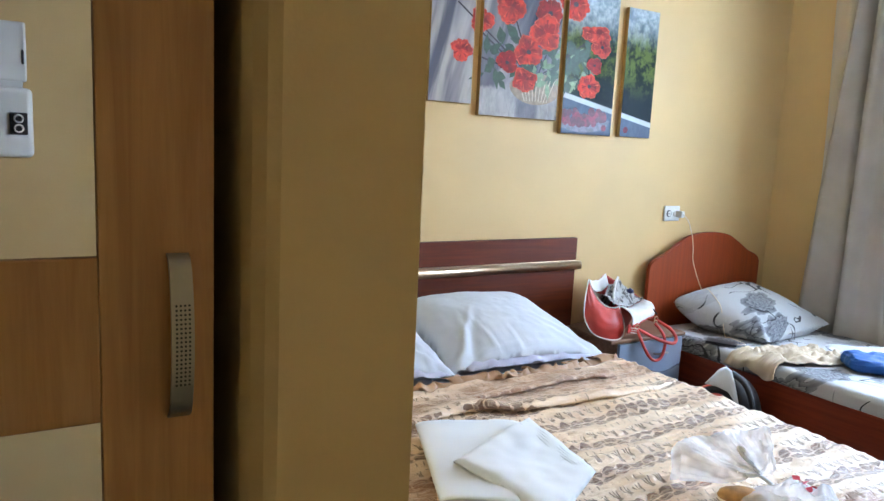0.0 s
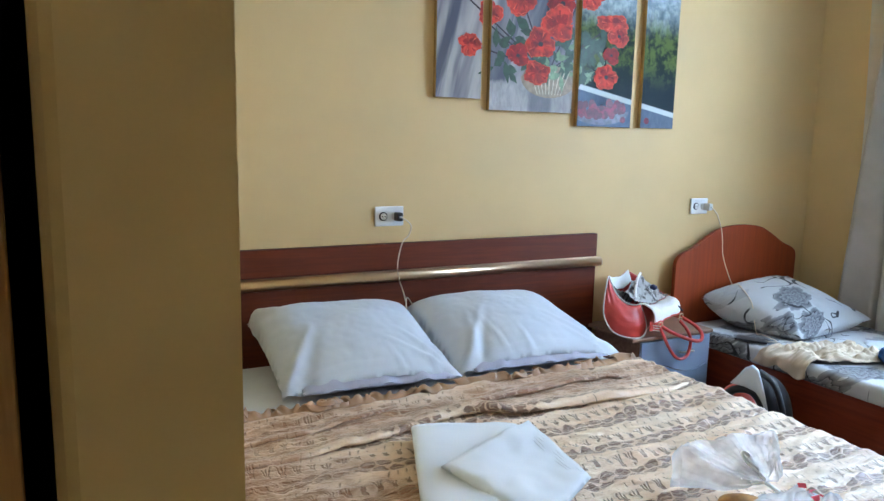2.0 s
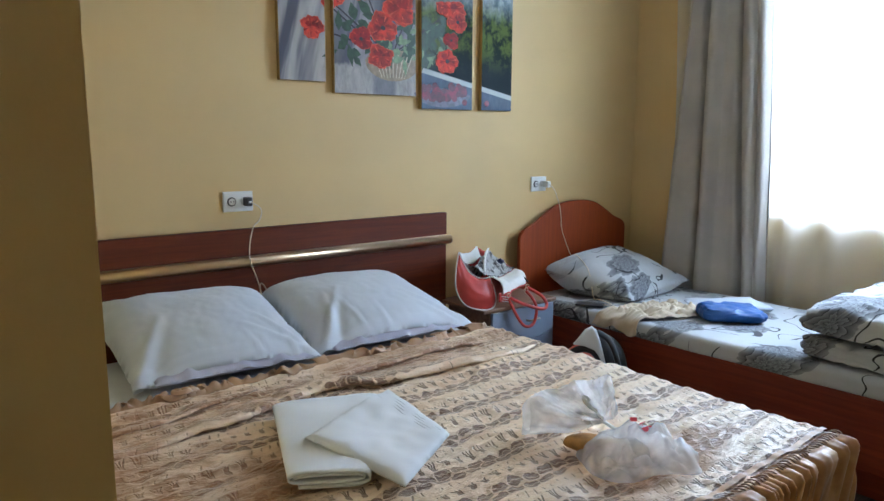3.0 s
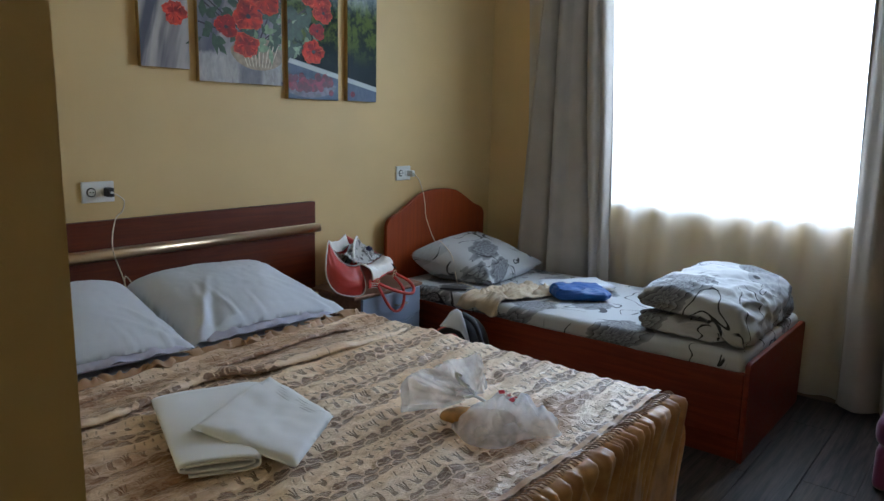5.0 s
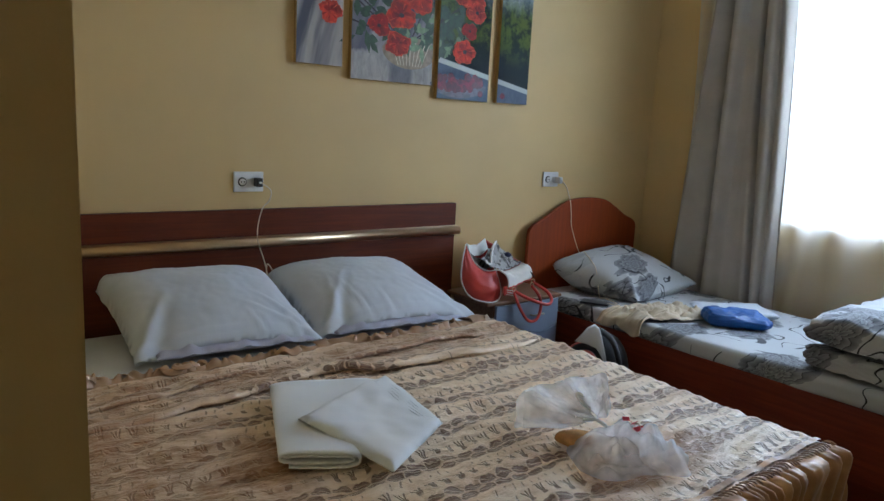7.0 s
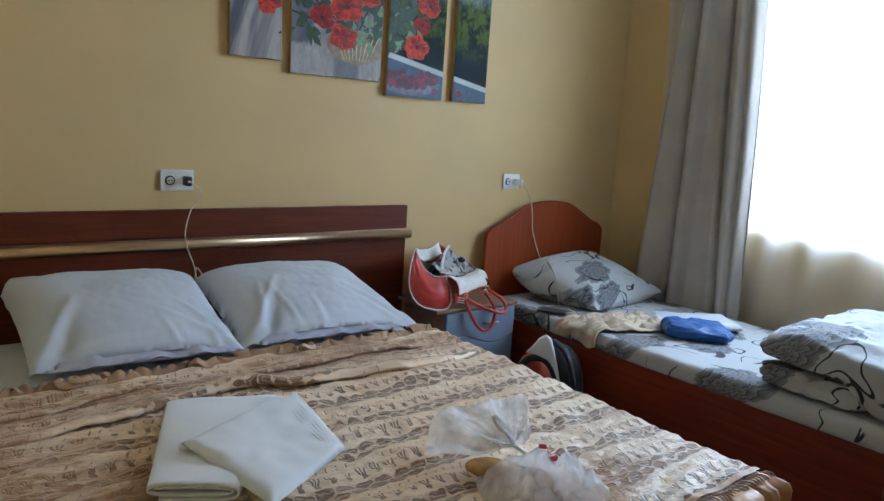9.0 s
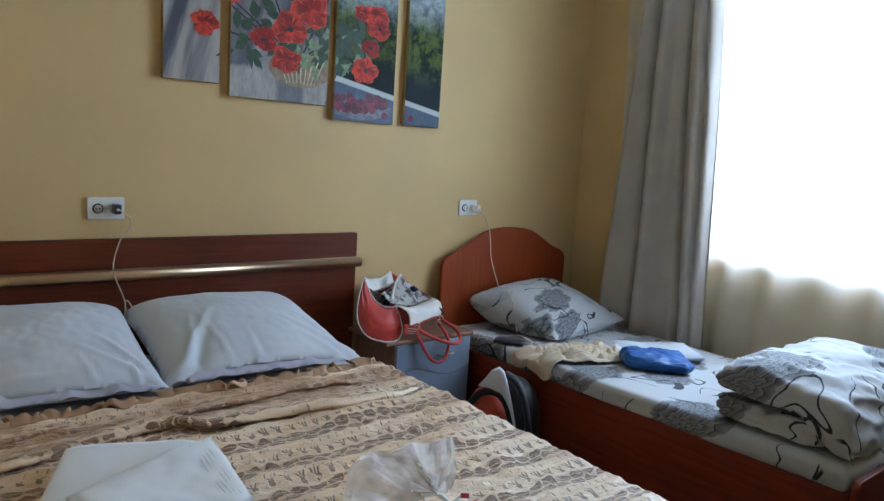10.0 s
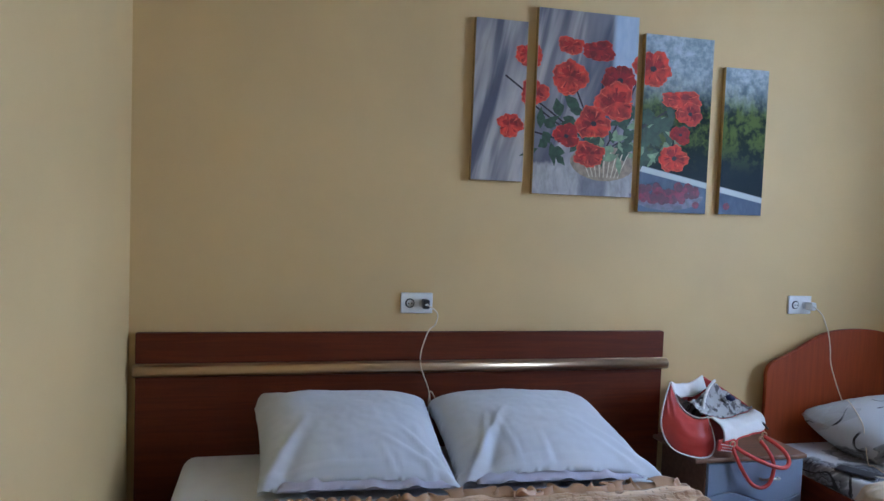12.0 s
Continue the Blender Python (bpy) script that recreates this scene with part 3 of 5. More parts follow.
pane = part("pane", box(XW + 0.186, XW + 0.192, WY0 + 0.06, WY1 - 0.06, WZ0 + 0.060, WZ1 - 0.06), GLASS, window)
pane.visible_shadow = False
part("window_sill", box(XW + 0.01, XW + 0.16, WY0 + 0.001, WY1 - 0.001, WZ0 - 0.025, WZ0 + 0.003, 0.008), WHITE_PLASTIC, window)

# ---------------------------------------------------------------- curtains


creases = ((0.0, 0.0, 0.03, 0.9), (0.33, 0.21, 0.035, 1.5), (0.52, 0.46, 0.06, 0.4), (0.80, 0.63, 0.030, 1.3), (0.90, 0.84, 0.03, 0.6), (1.0, 1.0, 0.03, 0.8))


def curtain(name, ya, yb, za, zb, x0, folds, depth, flare, label, material, seed, nu=160, nv=24):
    """Hanging cloth from ya to yb (at the top); flare moves the two sides at the bottom."""
    base = (x0, (ya + yb) / 2, za)
    ob = thing(name, base, label, "curtain")

    def f(u, v):
        s = u + 0.035 * noise.noise(Vector((u * 5, v * 1.5, seed)))
        y = (ya + flare[0] * (1 - v)) * (1 - s) + (yb + flare[1] * (1 - v)) * s
        k = noise.noise(Vector((u * 3.0, seed, 1)))
        if material is VOILE:
            x = x0 + depth * math.sin(2 * math.pi * folds * u + 3.2 * k + 0.6 * noise.noise(Vector((u * 4, v * 2, seed)))) * (0.75 + 0.6 * k)
        else:
            x = x0 - 0.4 * depth * math.sin(2 * math.pi * folds * u + 1.5 * k + seed)
            for low, high, w, d in creases:
                c = low + (high - low) * v
                c += 0.015 * (v - 0.5) * math.sin(seed + 9 * c) + 0.02 * noise.noise(Vector((v * 2, c * 9, seed)))
                x += depth * d * math.exp(-(abs(u - c) / w) ** 1.5)
            x += 0.10 * depth * noise.noise(Vector((u * 12, v * 2, seed + 3)))
        return (x, y, za + (zb - za) * v)

    c = part("cloth", sheet(nu, nv, f), material, ob, "", True)
    if material is not VOILE:
        so = c.modifiers.new("thickness", "SOLIDIFY")
        so.thickness, so.offset = 0.003, 0
        part("hem", sheet(nu, 2, lambda u, v: Vector(f(u, v * 0.03)) + Vector((-0.004, 0, 0)), None, 0.0), material, ob, "", True)
    return ob


curtain("curtain", -0.475, -0.860, 0.03, 2.56, 3.555, 2.3, 0.055, (0.170, -0.135), "taupe grey curtain drawn aside in deep vertical folds", TAUPE, 1.7)
curtain("curtain", -2.165, -2.75, 0.03, 2.56, 3.560, 4.0, 0.045, (-0.06, -0.02), "taupe grey curtain hanging to the floor in folds", TAUPE, 4.1)
curtain("sheer_curtain", -0.34, -2.72, 0.03, 2.57, 3.663, 12, 0.030, (0, 0), "white translucent voile across the bright window", VOILE, 7.3, 420, 16)
rail = thing("curtain_rail", (3.63, -1.56, 2.6), "white curtain rail under the ceiling above the window", "rail")
part("track", box(3.57, 3.69, -2.9, -0.2, 2.585, 2.61, 0.006), WHITE_PLASTIC, rail)
for yy in (-0.5, -1.56, -2.6):
    part("bracket", box(3.60, 3.66, yy - 0.015, yy + 0.015, 2.61, H, 0.004), WHITE_PLASTIC, rail)

# ---------------------------------------------------------------- double bed
bed = thing("double_bed", (1.05, -1.0, 0), "dark mahogany double bed with a wide headboard and brass-coloured rail", "bed")
HB0, HB1, HBZ = 0.03, 2.13, 0.955
part("headboard_top", box(HB0, HB1, -0.045, -0.012, 0.845, HBZ, 0.003), MAHOGANY, bed)
part("headboard", box(HB0, HB1, -0.041, -0.010, 0.02, 0.842, 0.003), MAHOGANY, bed)
bar = []
for s in range(0, 2):
    bar.append((HB0 - 0.004 + s * (HB1 - HB0 + 0.012), -0.060, 0.822))
part("headboard_rail", tube(bar, 0.022, 14, None, 1.0), BRASS, bed, "polished brass-coloured half-round rail", True)
part("rail_backing", box(HB0, HB1, -0.050, -0.0405, 0.800, 0.8446, 0.003), BRASS, bed)
part("side_rail", box(0.215, 0.245, -1.98, -0.045, 0.12, 0.36, 0.006), MAHOGANY, bed)
part("side_rail", box(1.825, 1.855, -1.98, -0.045, 0.12, 0.36, 0.006), MAHOGANY, bed)
part("footboard", box(0.215, 1.855, -2.005, -1.975, 0.08, 0.40, 0.006), MAHOGANY, bed)
for lx in (0.24, 1.83):
    part("leg", box(lx - 0.03, lx + 0.03, -1.99, -1.93, 0, 0.12, 0.005), MAHOGANY, bed)
TOP = 0.512
mattress = thing("mattress", (1.03, -1.0, 0.3), "double mattress under a white fitted sheet", "mattress")
part("ticking", box(0.20, 1.85, -1.985, -0.048, 0.30, TOP, 0.05, 5), SHEET, mattress, "white cotton sheet", True)

# ---------------------------------------------------------------- bedspread
spread = thing("bedspread", (1.03, -1.3, TOP), "creased tan satin bedspread with cream and brown bands and frill", "bedspread")
SX0, SX1, SY0, SY1, ST = 0.185, 1.885, -2.03, -0.63, TOP + 0.018


def spread_top(x, y):
    p = Vector((x * 3, y * 3, 0))
    z = ST + 0.010 * noise.noise(p) + 0.006 * noise.noise(p * 3.1)
    b = ((y - ST + 0.01 * noise.noise(p * 2)) / 0.150) % 1.0
    z += 0.006 * (abs(math.sin(math.pi * (b - 0.34) / 0.66)) if b > 0.34 else -0.5 * math.sin(math.pi * b / 0.34)) * (0.7 + 0.6 * noise.noise(Vector((x * 7, y * 9, 3))))
    z += 0.014 * max(0, min(1, (y + 0.95) / 0.25)) * abs(noise.noise(Vector((x * 1.8, y * 24 - x * 2.5, 14))))
    z += 0.007 * abs(noise.noise(Vector((x * 5, y * 16, 8))))
    z += 0.006 * noise.noise(Vector((x * 14, y * 40, 2))) + 0.003 * noise.noise(Vector((x * 42, y * 30, 6)))
    z += 0.013 * max(0, noise.noise(Vector((x * 2.2 + y * 3, y * 9 - x * 2, 11))))
    return z


def spread_f(u, v):
    """u goes from the left hang over the top to the right hang; v from the head to the foot edge and down."""
    drop = 0.36
    su = u * (SX1 - SX0 + 2 * drop) - drop
    sv = v * (SY1 - SY0 + drop)
    x = SX0 + min(max(su, 0), SX1 - SX0)
    y = SY1 - min(sv, SY1 - SY0)
    head = 0.11 * max(0, (0.35 - x) / 0.35) if sv < 0.2 else 0
    y -= head * (1 - sv / 0.2) if sv < 0.2 else 0
    z = spread_top(x, y)
    over = max(0, -su, su - (SX1 - SX0))
    down = max(0, sv - (SY1 - SY0))
    if over > 0:
        s = 1 if su > 0 else -1
        k = min(1, over / 0.08)
        wave = 0.014 * math.sin(y * 24 + 3 * noise.noise(Vector((y * 4, 0, s)))) * min(1, over / 0.2)
        x += s * (0.030 * k + 0.05 * over + wave)
        z -= over - 0.012 * k
    if down > 0:
        k = min(1, down / 0.08)
        y -= 0.008 * k + 0.02 * down
        z -= down - 0.012 * k
    if over > 0 and down > 0:
        z = spread_top(x, y) - math.hypot(over, down) * 0.95
    return (x, y, max(z, 0.10))


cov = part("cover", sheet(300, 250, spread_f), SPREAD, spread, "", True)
so = cov.modifiers.new("thickness", "SOLIDIFY")
so.thickness, so.offset = 0.006, -1


def fold_ridge(points, r0, name):
    """A long fold of the cover that rolls over itself and tapers at its ends."""
    line = curve(points, 14)
    n = len(line) - 1

    profile = curve([(-0.5, -0.25, 0), (-1.1, 0.0, 0), (-1.9, 0.30, 0), (-2.1, 0.85, 0), (-1.5, 1.30, 0), (-0.3, 1.35, 0), (1.6, 0.80, 0), (3.6, 0.25, 0), (5.2, -0.2, 0)], 3)
    top = len(profile) - 1

    def f(u, v):
        p = line[min(int(u * n + 0.5), n)]
        r = r0 * (0.12 + 0.88 * math.sin(math.pi * min(1, u * 0.96 + 0.02)) ** 0.6) * (1 + 0.3 * noise.noise(Vector((u * 9, 0, 3))))
        q = profile[min(int(v * top + 0.5), top)]
        return (p[0], p[1] + r * q.x, spread_top(p[0], p[1]) + r * q.y)

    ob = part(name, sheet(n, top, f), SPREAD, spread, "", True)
    so = ob.modifiers.new("thickness", "SOLIDIFY")
    so.thickness = 0.003


fold_ridge([(0.19, -1.005, 0), (0.46, -0.945, 0), (0.67, -0.915, 0), (0.92, -0.85, 0), (1.09, -0.905, 0), (1.29, -0.915, 0), (1.49, -0.955, 0), (1.70, -0.955, 0), (1.87, -0.93, 0)], 0.021, "fold")
fold_ridge([(0.95, -0.80, 0), (1.2, -0.77, 0), (1.5, -0.76, 0), (1.7, -0.79, 0)], 0.012, "fold")
fold_ridge([(0.25, -0.83, 0), (0.5, -0.80, 0), (0.8, -0.735, 0)], 0.010, "fold")


def frill_f(u, v):
    """Bunched gathered frill: it rises low from its seam, crumples unevenly and flops over."""
    x = SX0 + 0.03 + u * (SX1 - SX0 - 0.06)
    g, g2 = noise.noise(Vector((x * 5, 0, 2))), noise.noise(Vector((x * 13, 0, 6)))
    wave = math.sin(x * 46 + 26 * g) * (0.4 + 1.4 * abs(g2))
    flop = 0.5 + 1.3 * noise.noise(Vector((x * 6, 3, 8)))
    tall = 0.6 + 0.9 * max(0, (0.75 - x) / 0.6) * max(0, noise.noise(Vector((x * 15, 1, 3))) + 0.2)
    y = SY1 - 0.11 * max(0, (0.35 - x) / 0.35) - 0.030 + v * (0.055 + 0.04 * g) + 0.024 * v * wave - 0.050 * v * v * max(0, flop)
    z = spread_top(x, SY1 - 0.02) - 0.002 + math.sin(v * 2.6) * tall * (0.020 + 0.026 * max(0, flop - 0.1)) + 0.010 * v * math.sin(x * 37 + 15 * g2)
    return (x + 0.026 * v * math.cos(x * 46 + 26 * g), y, z)


fr = part("head_frill", sheet(520, 12, frill_f), FRILL, spread, "gathered tan satin frill", True)
so = fr.modifiers.new("thickness", "SOLIDIFY")
so.thickness = 0.002


def ruffle_f(u, v):
    """Hanging satin, gathered at its seam: uneven pouches that spread and die out downwards."""
    x = SX0 - 0.015 + u * (SX1 - SX0 + 0.035)
    g, g2 = noise.noise(Vector((x * 4, 0, 4))), noise.noise(Vector((x * 11, 0, 7)))
    long_ = 0.10 + 0.22 * max(0, noise.noise(Vector((x * 10, 0, 12))) + 0.35)
    d = v * 0.42
    fade = math.exp(-(d / long_) ** 2)
    lean = x + 0.22 * d + 0.05 * d * g
    phase = lean * 128 + 13 * g + 6 * g2
    pleat = (abs(math.sin(phase / 2)) ** 0.7 * 2 - 1.2) * (0.7 + 0.9 * abs(g2)) + 0.25 * math.sin(lean * 190 + 9 * g2) * math.exp(-d / 0.04)
    k = min(1, d / 0.05)
    y = SY0 + 0.002 - 0.052 * math.sin(k * math.pi / 2) - 0.019 * min(1, d / 0.03) * pleat * fade - 0.012 * math.sin(x * 13 + 4 * g) * v
    z = ST + 0.006 - 0.006 * k - max(0, d - 0.030) * (1 + 0.03 * g) - 0.2 * min(d, 0.03) + 0.013 * min(1, d / 0.02) * pleat * fade - 3 * max(0, x - SX1) - 3 * max(0, SX0 - x)
    return (x + 0.05 * d * math.sin(x * 25), y, z)


ru = part("foot_ruffle", sheet(560, 30, ruffle_f), SATIN, spread, "gathered tan satin ruffle hanging at the foot", True)
so = ru.modifiers.new("thickness", "SOLIDIFY")
so.thickness = 0.003
fringe = bmesh.new()
for k in range(118):
    x = SX0 + 0.01 + k * (SX1 - SX0 - 0.02) / 117
    j = 0.003 * math.sin(k * 12.9898)
    z0 = spread_top(x, SY0 + 0.05) + 0.002
    tube([(x, SY0 + 0.016, z0 + 0.003), (x + 0.004, SY0 + 0.008, z0 + 0.006), (x + j + 0.009, SY0 - 0.002, z0 + 0.006), (x + 2 * j + 0.012, SY0 - 0.012, z0 + 0.001)], 0.0019, 5, fringe)
tagged(part("fringe", fringe, FRILL, spread, "row of short twisted tan tassels", True), kind="stuff")
part("fringe_braid", sheet(200, 3, lambda u, v: (SX0 + u * (SX1 - SX0), SY0 + 0.028 + 0.016 * v, spread_top(SX0 + u * (SX1 - SX0), SY0 + 0.05) + 0.004)), SATIN, spread, "", True)

# ---------------------------------------------------------------- pillows on the double bed


def bed_pillow(corners, inner, h, creases, seed, label):
    ob = thing("pillow", (corners[0][0] + 0.3, corners[0][1] + 0.2, TOP), label, "pillow", "white pillows on the double bed")
    part("inner_pillow", soft_pillow(inner, 0.045, 0.045, 0.0, ((0.2, 0.0, 0.25, 0.5, 0.03, 0.010), (0.55, 0.0, 0.5, 0.5, 0.03, 0.010), (0.8, 0.0, 0.75, 0.5, 0.03, 0.010)), seed + 3, 0.03, TOP + 0.002, 36, 0.25), LAVENDER, ob, "lavender-grey pillow under the case", True)
    part("pillowcase", soft_pillow(corners, h, 0.02, 0.044, [(*c[:5], 1.5 * c[5]) for c in creases], seed, 0.022, TOP + 0.006, 60, 0.31), LINEN, ob, "white cotton case with creases and a flat hem", True)
    return ob


bed_pillow([(0.470, -0.535, 0.532), (1.112, -0.590, 0.530), (1.085, -0.105, 0.680), (0.448, -0.105, 0.690)],
           [(0.53, -0.572, 0.556), (1.07, -0.606, 0.556), (1.05, -0.12, 0.60), (0.53, -0.12, 0.60)], 0.114,
           ((0.02, 0.02, 0.25, 0.50, 0.040, 0.016), (0.98, 0.02, 0.72, 0.42, 0.030, 0.014), (0.94, 0.02, 0.60, 0.30, 0.022, 0.009), (0.86, 0.0, 0.84, 0.28, 0.014, 0.008), (0.66, 0.02, 0.62, 0.24, 0.012, 0.006), (0.99, 0.10, 0.90, 0.50, 0.022, 0.010), (0.02, 0.96, 0.18, 0.80, 0.04, 0.014), (0.02, 0.062, 0.98, 0.062, 0.010, 0.0035)),
           1.3, "plump white cotton pillow with pointed corners against the headboard")
bed_pillow([(1.100, -0.560, 0.534), (1.830, -0.605, 0.532), (1.735, -0.105, 0.672), (1.092, -0.105, 0.675)],
           [(1.16, -0.590, 0.556), (1.74, -0.622, 0.556), (1.66, -0.12, 0.60), (1.17, -0.12, 0.60)], 0.114,
           ((0.06, 0.02, 0.33, 0.56, 0.028, 0.016), (0.12, 0.05, 0.24, 0.62, 0.022, 0.008), (0.31, 0.02, 0.25, 0.75, 0.009, 0.006), (0.44, 0.03, 0.46, 0.32, 0.013, 0.006), (0.97, 0.02, 0.66, 0.46, 0.030, 0.011), (0.98, 0.06, 0.80, 0.60, 0.025, 0.010), (0.86, 0.02, 0.70, 0.26, 0.018, 0.007), (0.02, 0.062, 0.98, 0.062, 0.010, 0.0035)),
           4.6, "plump white cotton pillow with soft creases")

# ---------------------------------------------------------------- towel
towel = thing("towel", (0.80, -1.22, ST), "white terry towel folded loosely on the bedspread", "towel")
tz = ST + 0.012
FOLD = [Vector((1.045, -1.095, tz + 0.030)), Vector((0.672, -1.270, tz + 0.040)), Vector((0.755, -1.580, tz + 0.010)), Vector((1.020, -1.415, tz + 0.004))]
part("upper_fold", slab(FOLD, 0.024, 34, 34, 0.010, 7, 4.0), TERRY, towel, "", True)
for k in range(4):
    u = 0.10 + 0.036 * k
    line = [FOLD[0].lerp(FOLD[1], u).lerp(FOLD[3].lerp(FOLD[2], u), 0.08 + 0.084 * m) + Vector((0, 0, 0.0237)) for m in range(11)]
    line = [p + Vector((0, 0, noise.noise(Vector((p.x * 7, p.y * 7, 4.0))) * 0.010)) for p in line]
    part("rib", tube(line, 0.0008, 5), TERRY, towel, "", True)


def roll_f(u, v):
    """The folded towel's lower half: a flat roll of two turns, open at its ends."""
    a = 4.3 + v * 3.6 * math.pi
    w, h = 0.50 - 0.11 * v, 0.021 - 0.016 * v
    ca, sa = math.cos(a), math.sin(a)
    side = 0.5 + w * math.copysign(abs(ca) ** 0.45, ca)
    up = 0.022 + 0.004 * v + h * math.copysign(abs(sa) ** 0.8, sa)
    p = Vector((0.552, -1.392, 0)).lerp(Vector((0.722, -1.498, 0)), side).lerp(Vector((0.712, -0.965, 0)).lerp(Vector((1.03, -1.09, 0)), side), u)
    return p + Vector((0, 0, tz + up + 0.006 * noise.noise(Vector((p.x * 8, p.y * 8, 1))) * (1 if sa > 0 else 0)))


rl = part("lower_roll", sheet(30, 120, roll_f), TERRY, towel, "", True)
so = rl.modifiers.new("thickness", "SOLIDIFY")
so.thickness = 0.0045

# ---------------------------------------------------------------- single bed
sbed = thing("single_bed", (3.15, -1.0, 0), "cherry veneer single bed with a curved headboard and box sides", "bed")
SB0, SB1, SBY = 2.68, 3.585, -2.055
out = [(2.655, 0.03), (3.587, 0.03), (3.587, 0.77)]
for p in curve([(3.587, 0.77, 0), (3.575, 0.80, 0), (3.54, 0.825, 0), (3.47, 0.85, 0), (3.37, 0.905, 0), (3.27, 0.948, 0), (3.12, 0.962, 0), (2.97, 0.948, 0), (2.87, 0.905, 0), (2.77, 0.850, 0), (2.70, 0.825, 0), (2.667, 0.80, 0), (2.655, 0.77, 0)], 5)[1:]:
    out.append((p.x, p.y))
part("headboard", rounded_prism([(x - 0.022 - 0.006 * (x - 2.655), z + 0.004) for x, z in out], -0.066, -0.042, 0.004), CHERRY, sbed)
part("side_panel", box(SB0, SB0 + 0.022, SBY + 0.023, -0.037, 0.10, 0.385, 0.004), CHERRY_SHADED, sbed)
part("side_plinth", box(SB0 + 0.012, SB0 + 0.03, SBY + 0.023, -0.037, 0.0, 0.099, 0.003), CHERRY_SHADED, sbed)
part("side_panel", box(SB1 - 0.022, SB1, SBY + 0.023, -0.037, 0.0, 0.385, 0.004), CHERRY_SHADED, sbed)
foot = [(SB0, 0.0), (SB1, 0.0), (SB1, 0.40)]
foot += [(SB1 - 0.03 + 0.03 * math.cos(a), 0.40 + 0.03 * math.sin(a)) for a in (0.4, 0.8, 1.2, 1.57)]
foot += [(SB0 + 0.03 + 0.03 * math.cos(a), 0.40 + 0.03 * math.sin(a)) for a in (1.57, 1.95, 2.35, 2.75, 3.14)]
part("footboard", rounded_prism(foot, SBY, SBY + 0.022, 0.004), CHERRY_SHADED, sbed)
part("bed_base", box(SB0 + 0.023, SB1 - 0.023, SBY + 0.023, -0.037, 0.24, 0.30), BEECH, sbed)
smat = thing("mattress", (3.13, -1.0, 0.3), "single mattress in a grey floral printed sheet", "mattress")
MT = 0.462
mb = box(SB0 - 0.004, SB1 - 0.005, SBY + 0.03, -0.070, 0.375, MT, 0.03, 4)
bmesh.ops.subdivide_edges(mb, edges=[e for e in mb.edges if e.calc_length() > 0.3], cuts=30, use_grid_fill=True)
for v in mb.verts:
    v.co.z += 0.006 * noise.noise(Vector((v.co.x * 5, v.co.y * 5, 1)))
    v.co.x -= 0.008 * max(0, noise.noise(Vector((0, v.co.y * 6, 4)))) if v.co.x < 2.75 else 0
part("fitted_sheet", mb, FLORAL, smat, "", True)
box_in = box(SB0 + 0.024, SB1 - 0.024, SBY + 0.035, -0.038, 0.301, 0.374)
part("ticking", box_in, SHEET, smat)

fp = thing("pillow", (3.08, -0.40, MT), "grey floral printed pillow leaning on the curved headboard", "pillow")
floral_bm = soft_pillow([(2.925, -0.600, 0.485), (3.525, -0.555, 0.515), (3.400, -0.100, 0.640), (2.770, -0.125, 0.600)], 0.110, 0.16, 0.0, ((0.0, 0.02, 0.25, 0.4, 0.03, 0.014), (0.98, 0.03, 0.7, 0.35, 0.03, 0.014), (0.4, 0.0, 0.45, 0.4, 0.03, 0.012), (0.0, 0.98, 0.3, 0.7, 0.03, 0.012), (0.98, 0.97, 0.8, 0.7, 0.03, 0.012), (0.15, 0.02, 0.3, 0.3, 0.02, 0.008)), 8.2, 0.05, MT + 0.003)
floral_tree = bvhtree.BVHTree.FromBMesh(floral_bm)


def drape_z(x, y):
    """Height at which a cord rests on the floral pillow or the sheet."""
    hit = floral_tree.ray_cast(Vector((x, y, 2.0)), Vector((0, 0, -1)))[0]
    return max(hit.z, MT) + 0.004 if hit else MT + 0.012


part("pillowcase", floral_bm, FLORAL, fp, "", True)

duvet = thing("folded_duvet", (3.05, -1.72, MT), "thick duvet in a grey floral cover folded into a stack", "duvet")


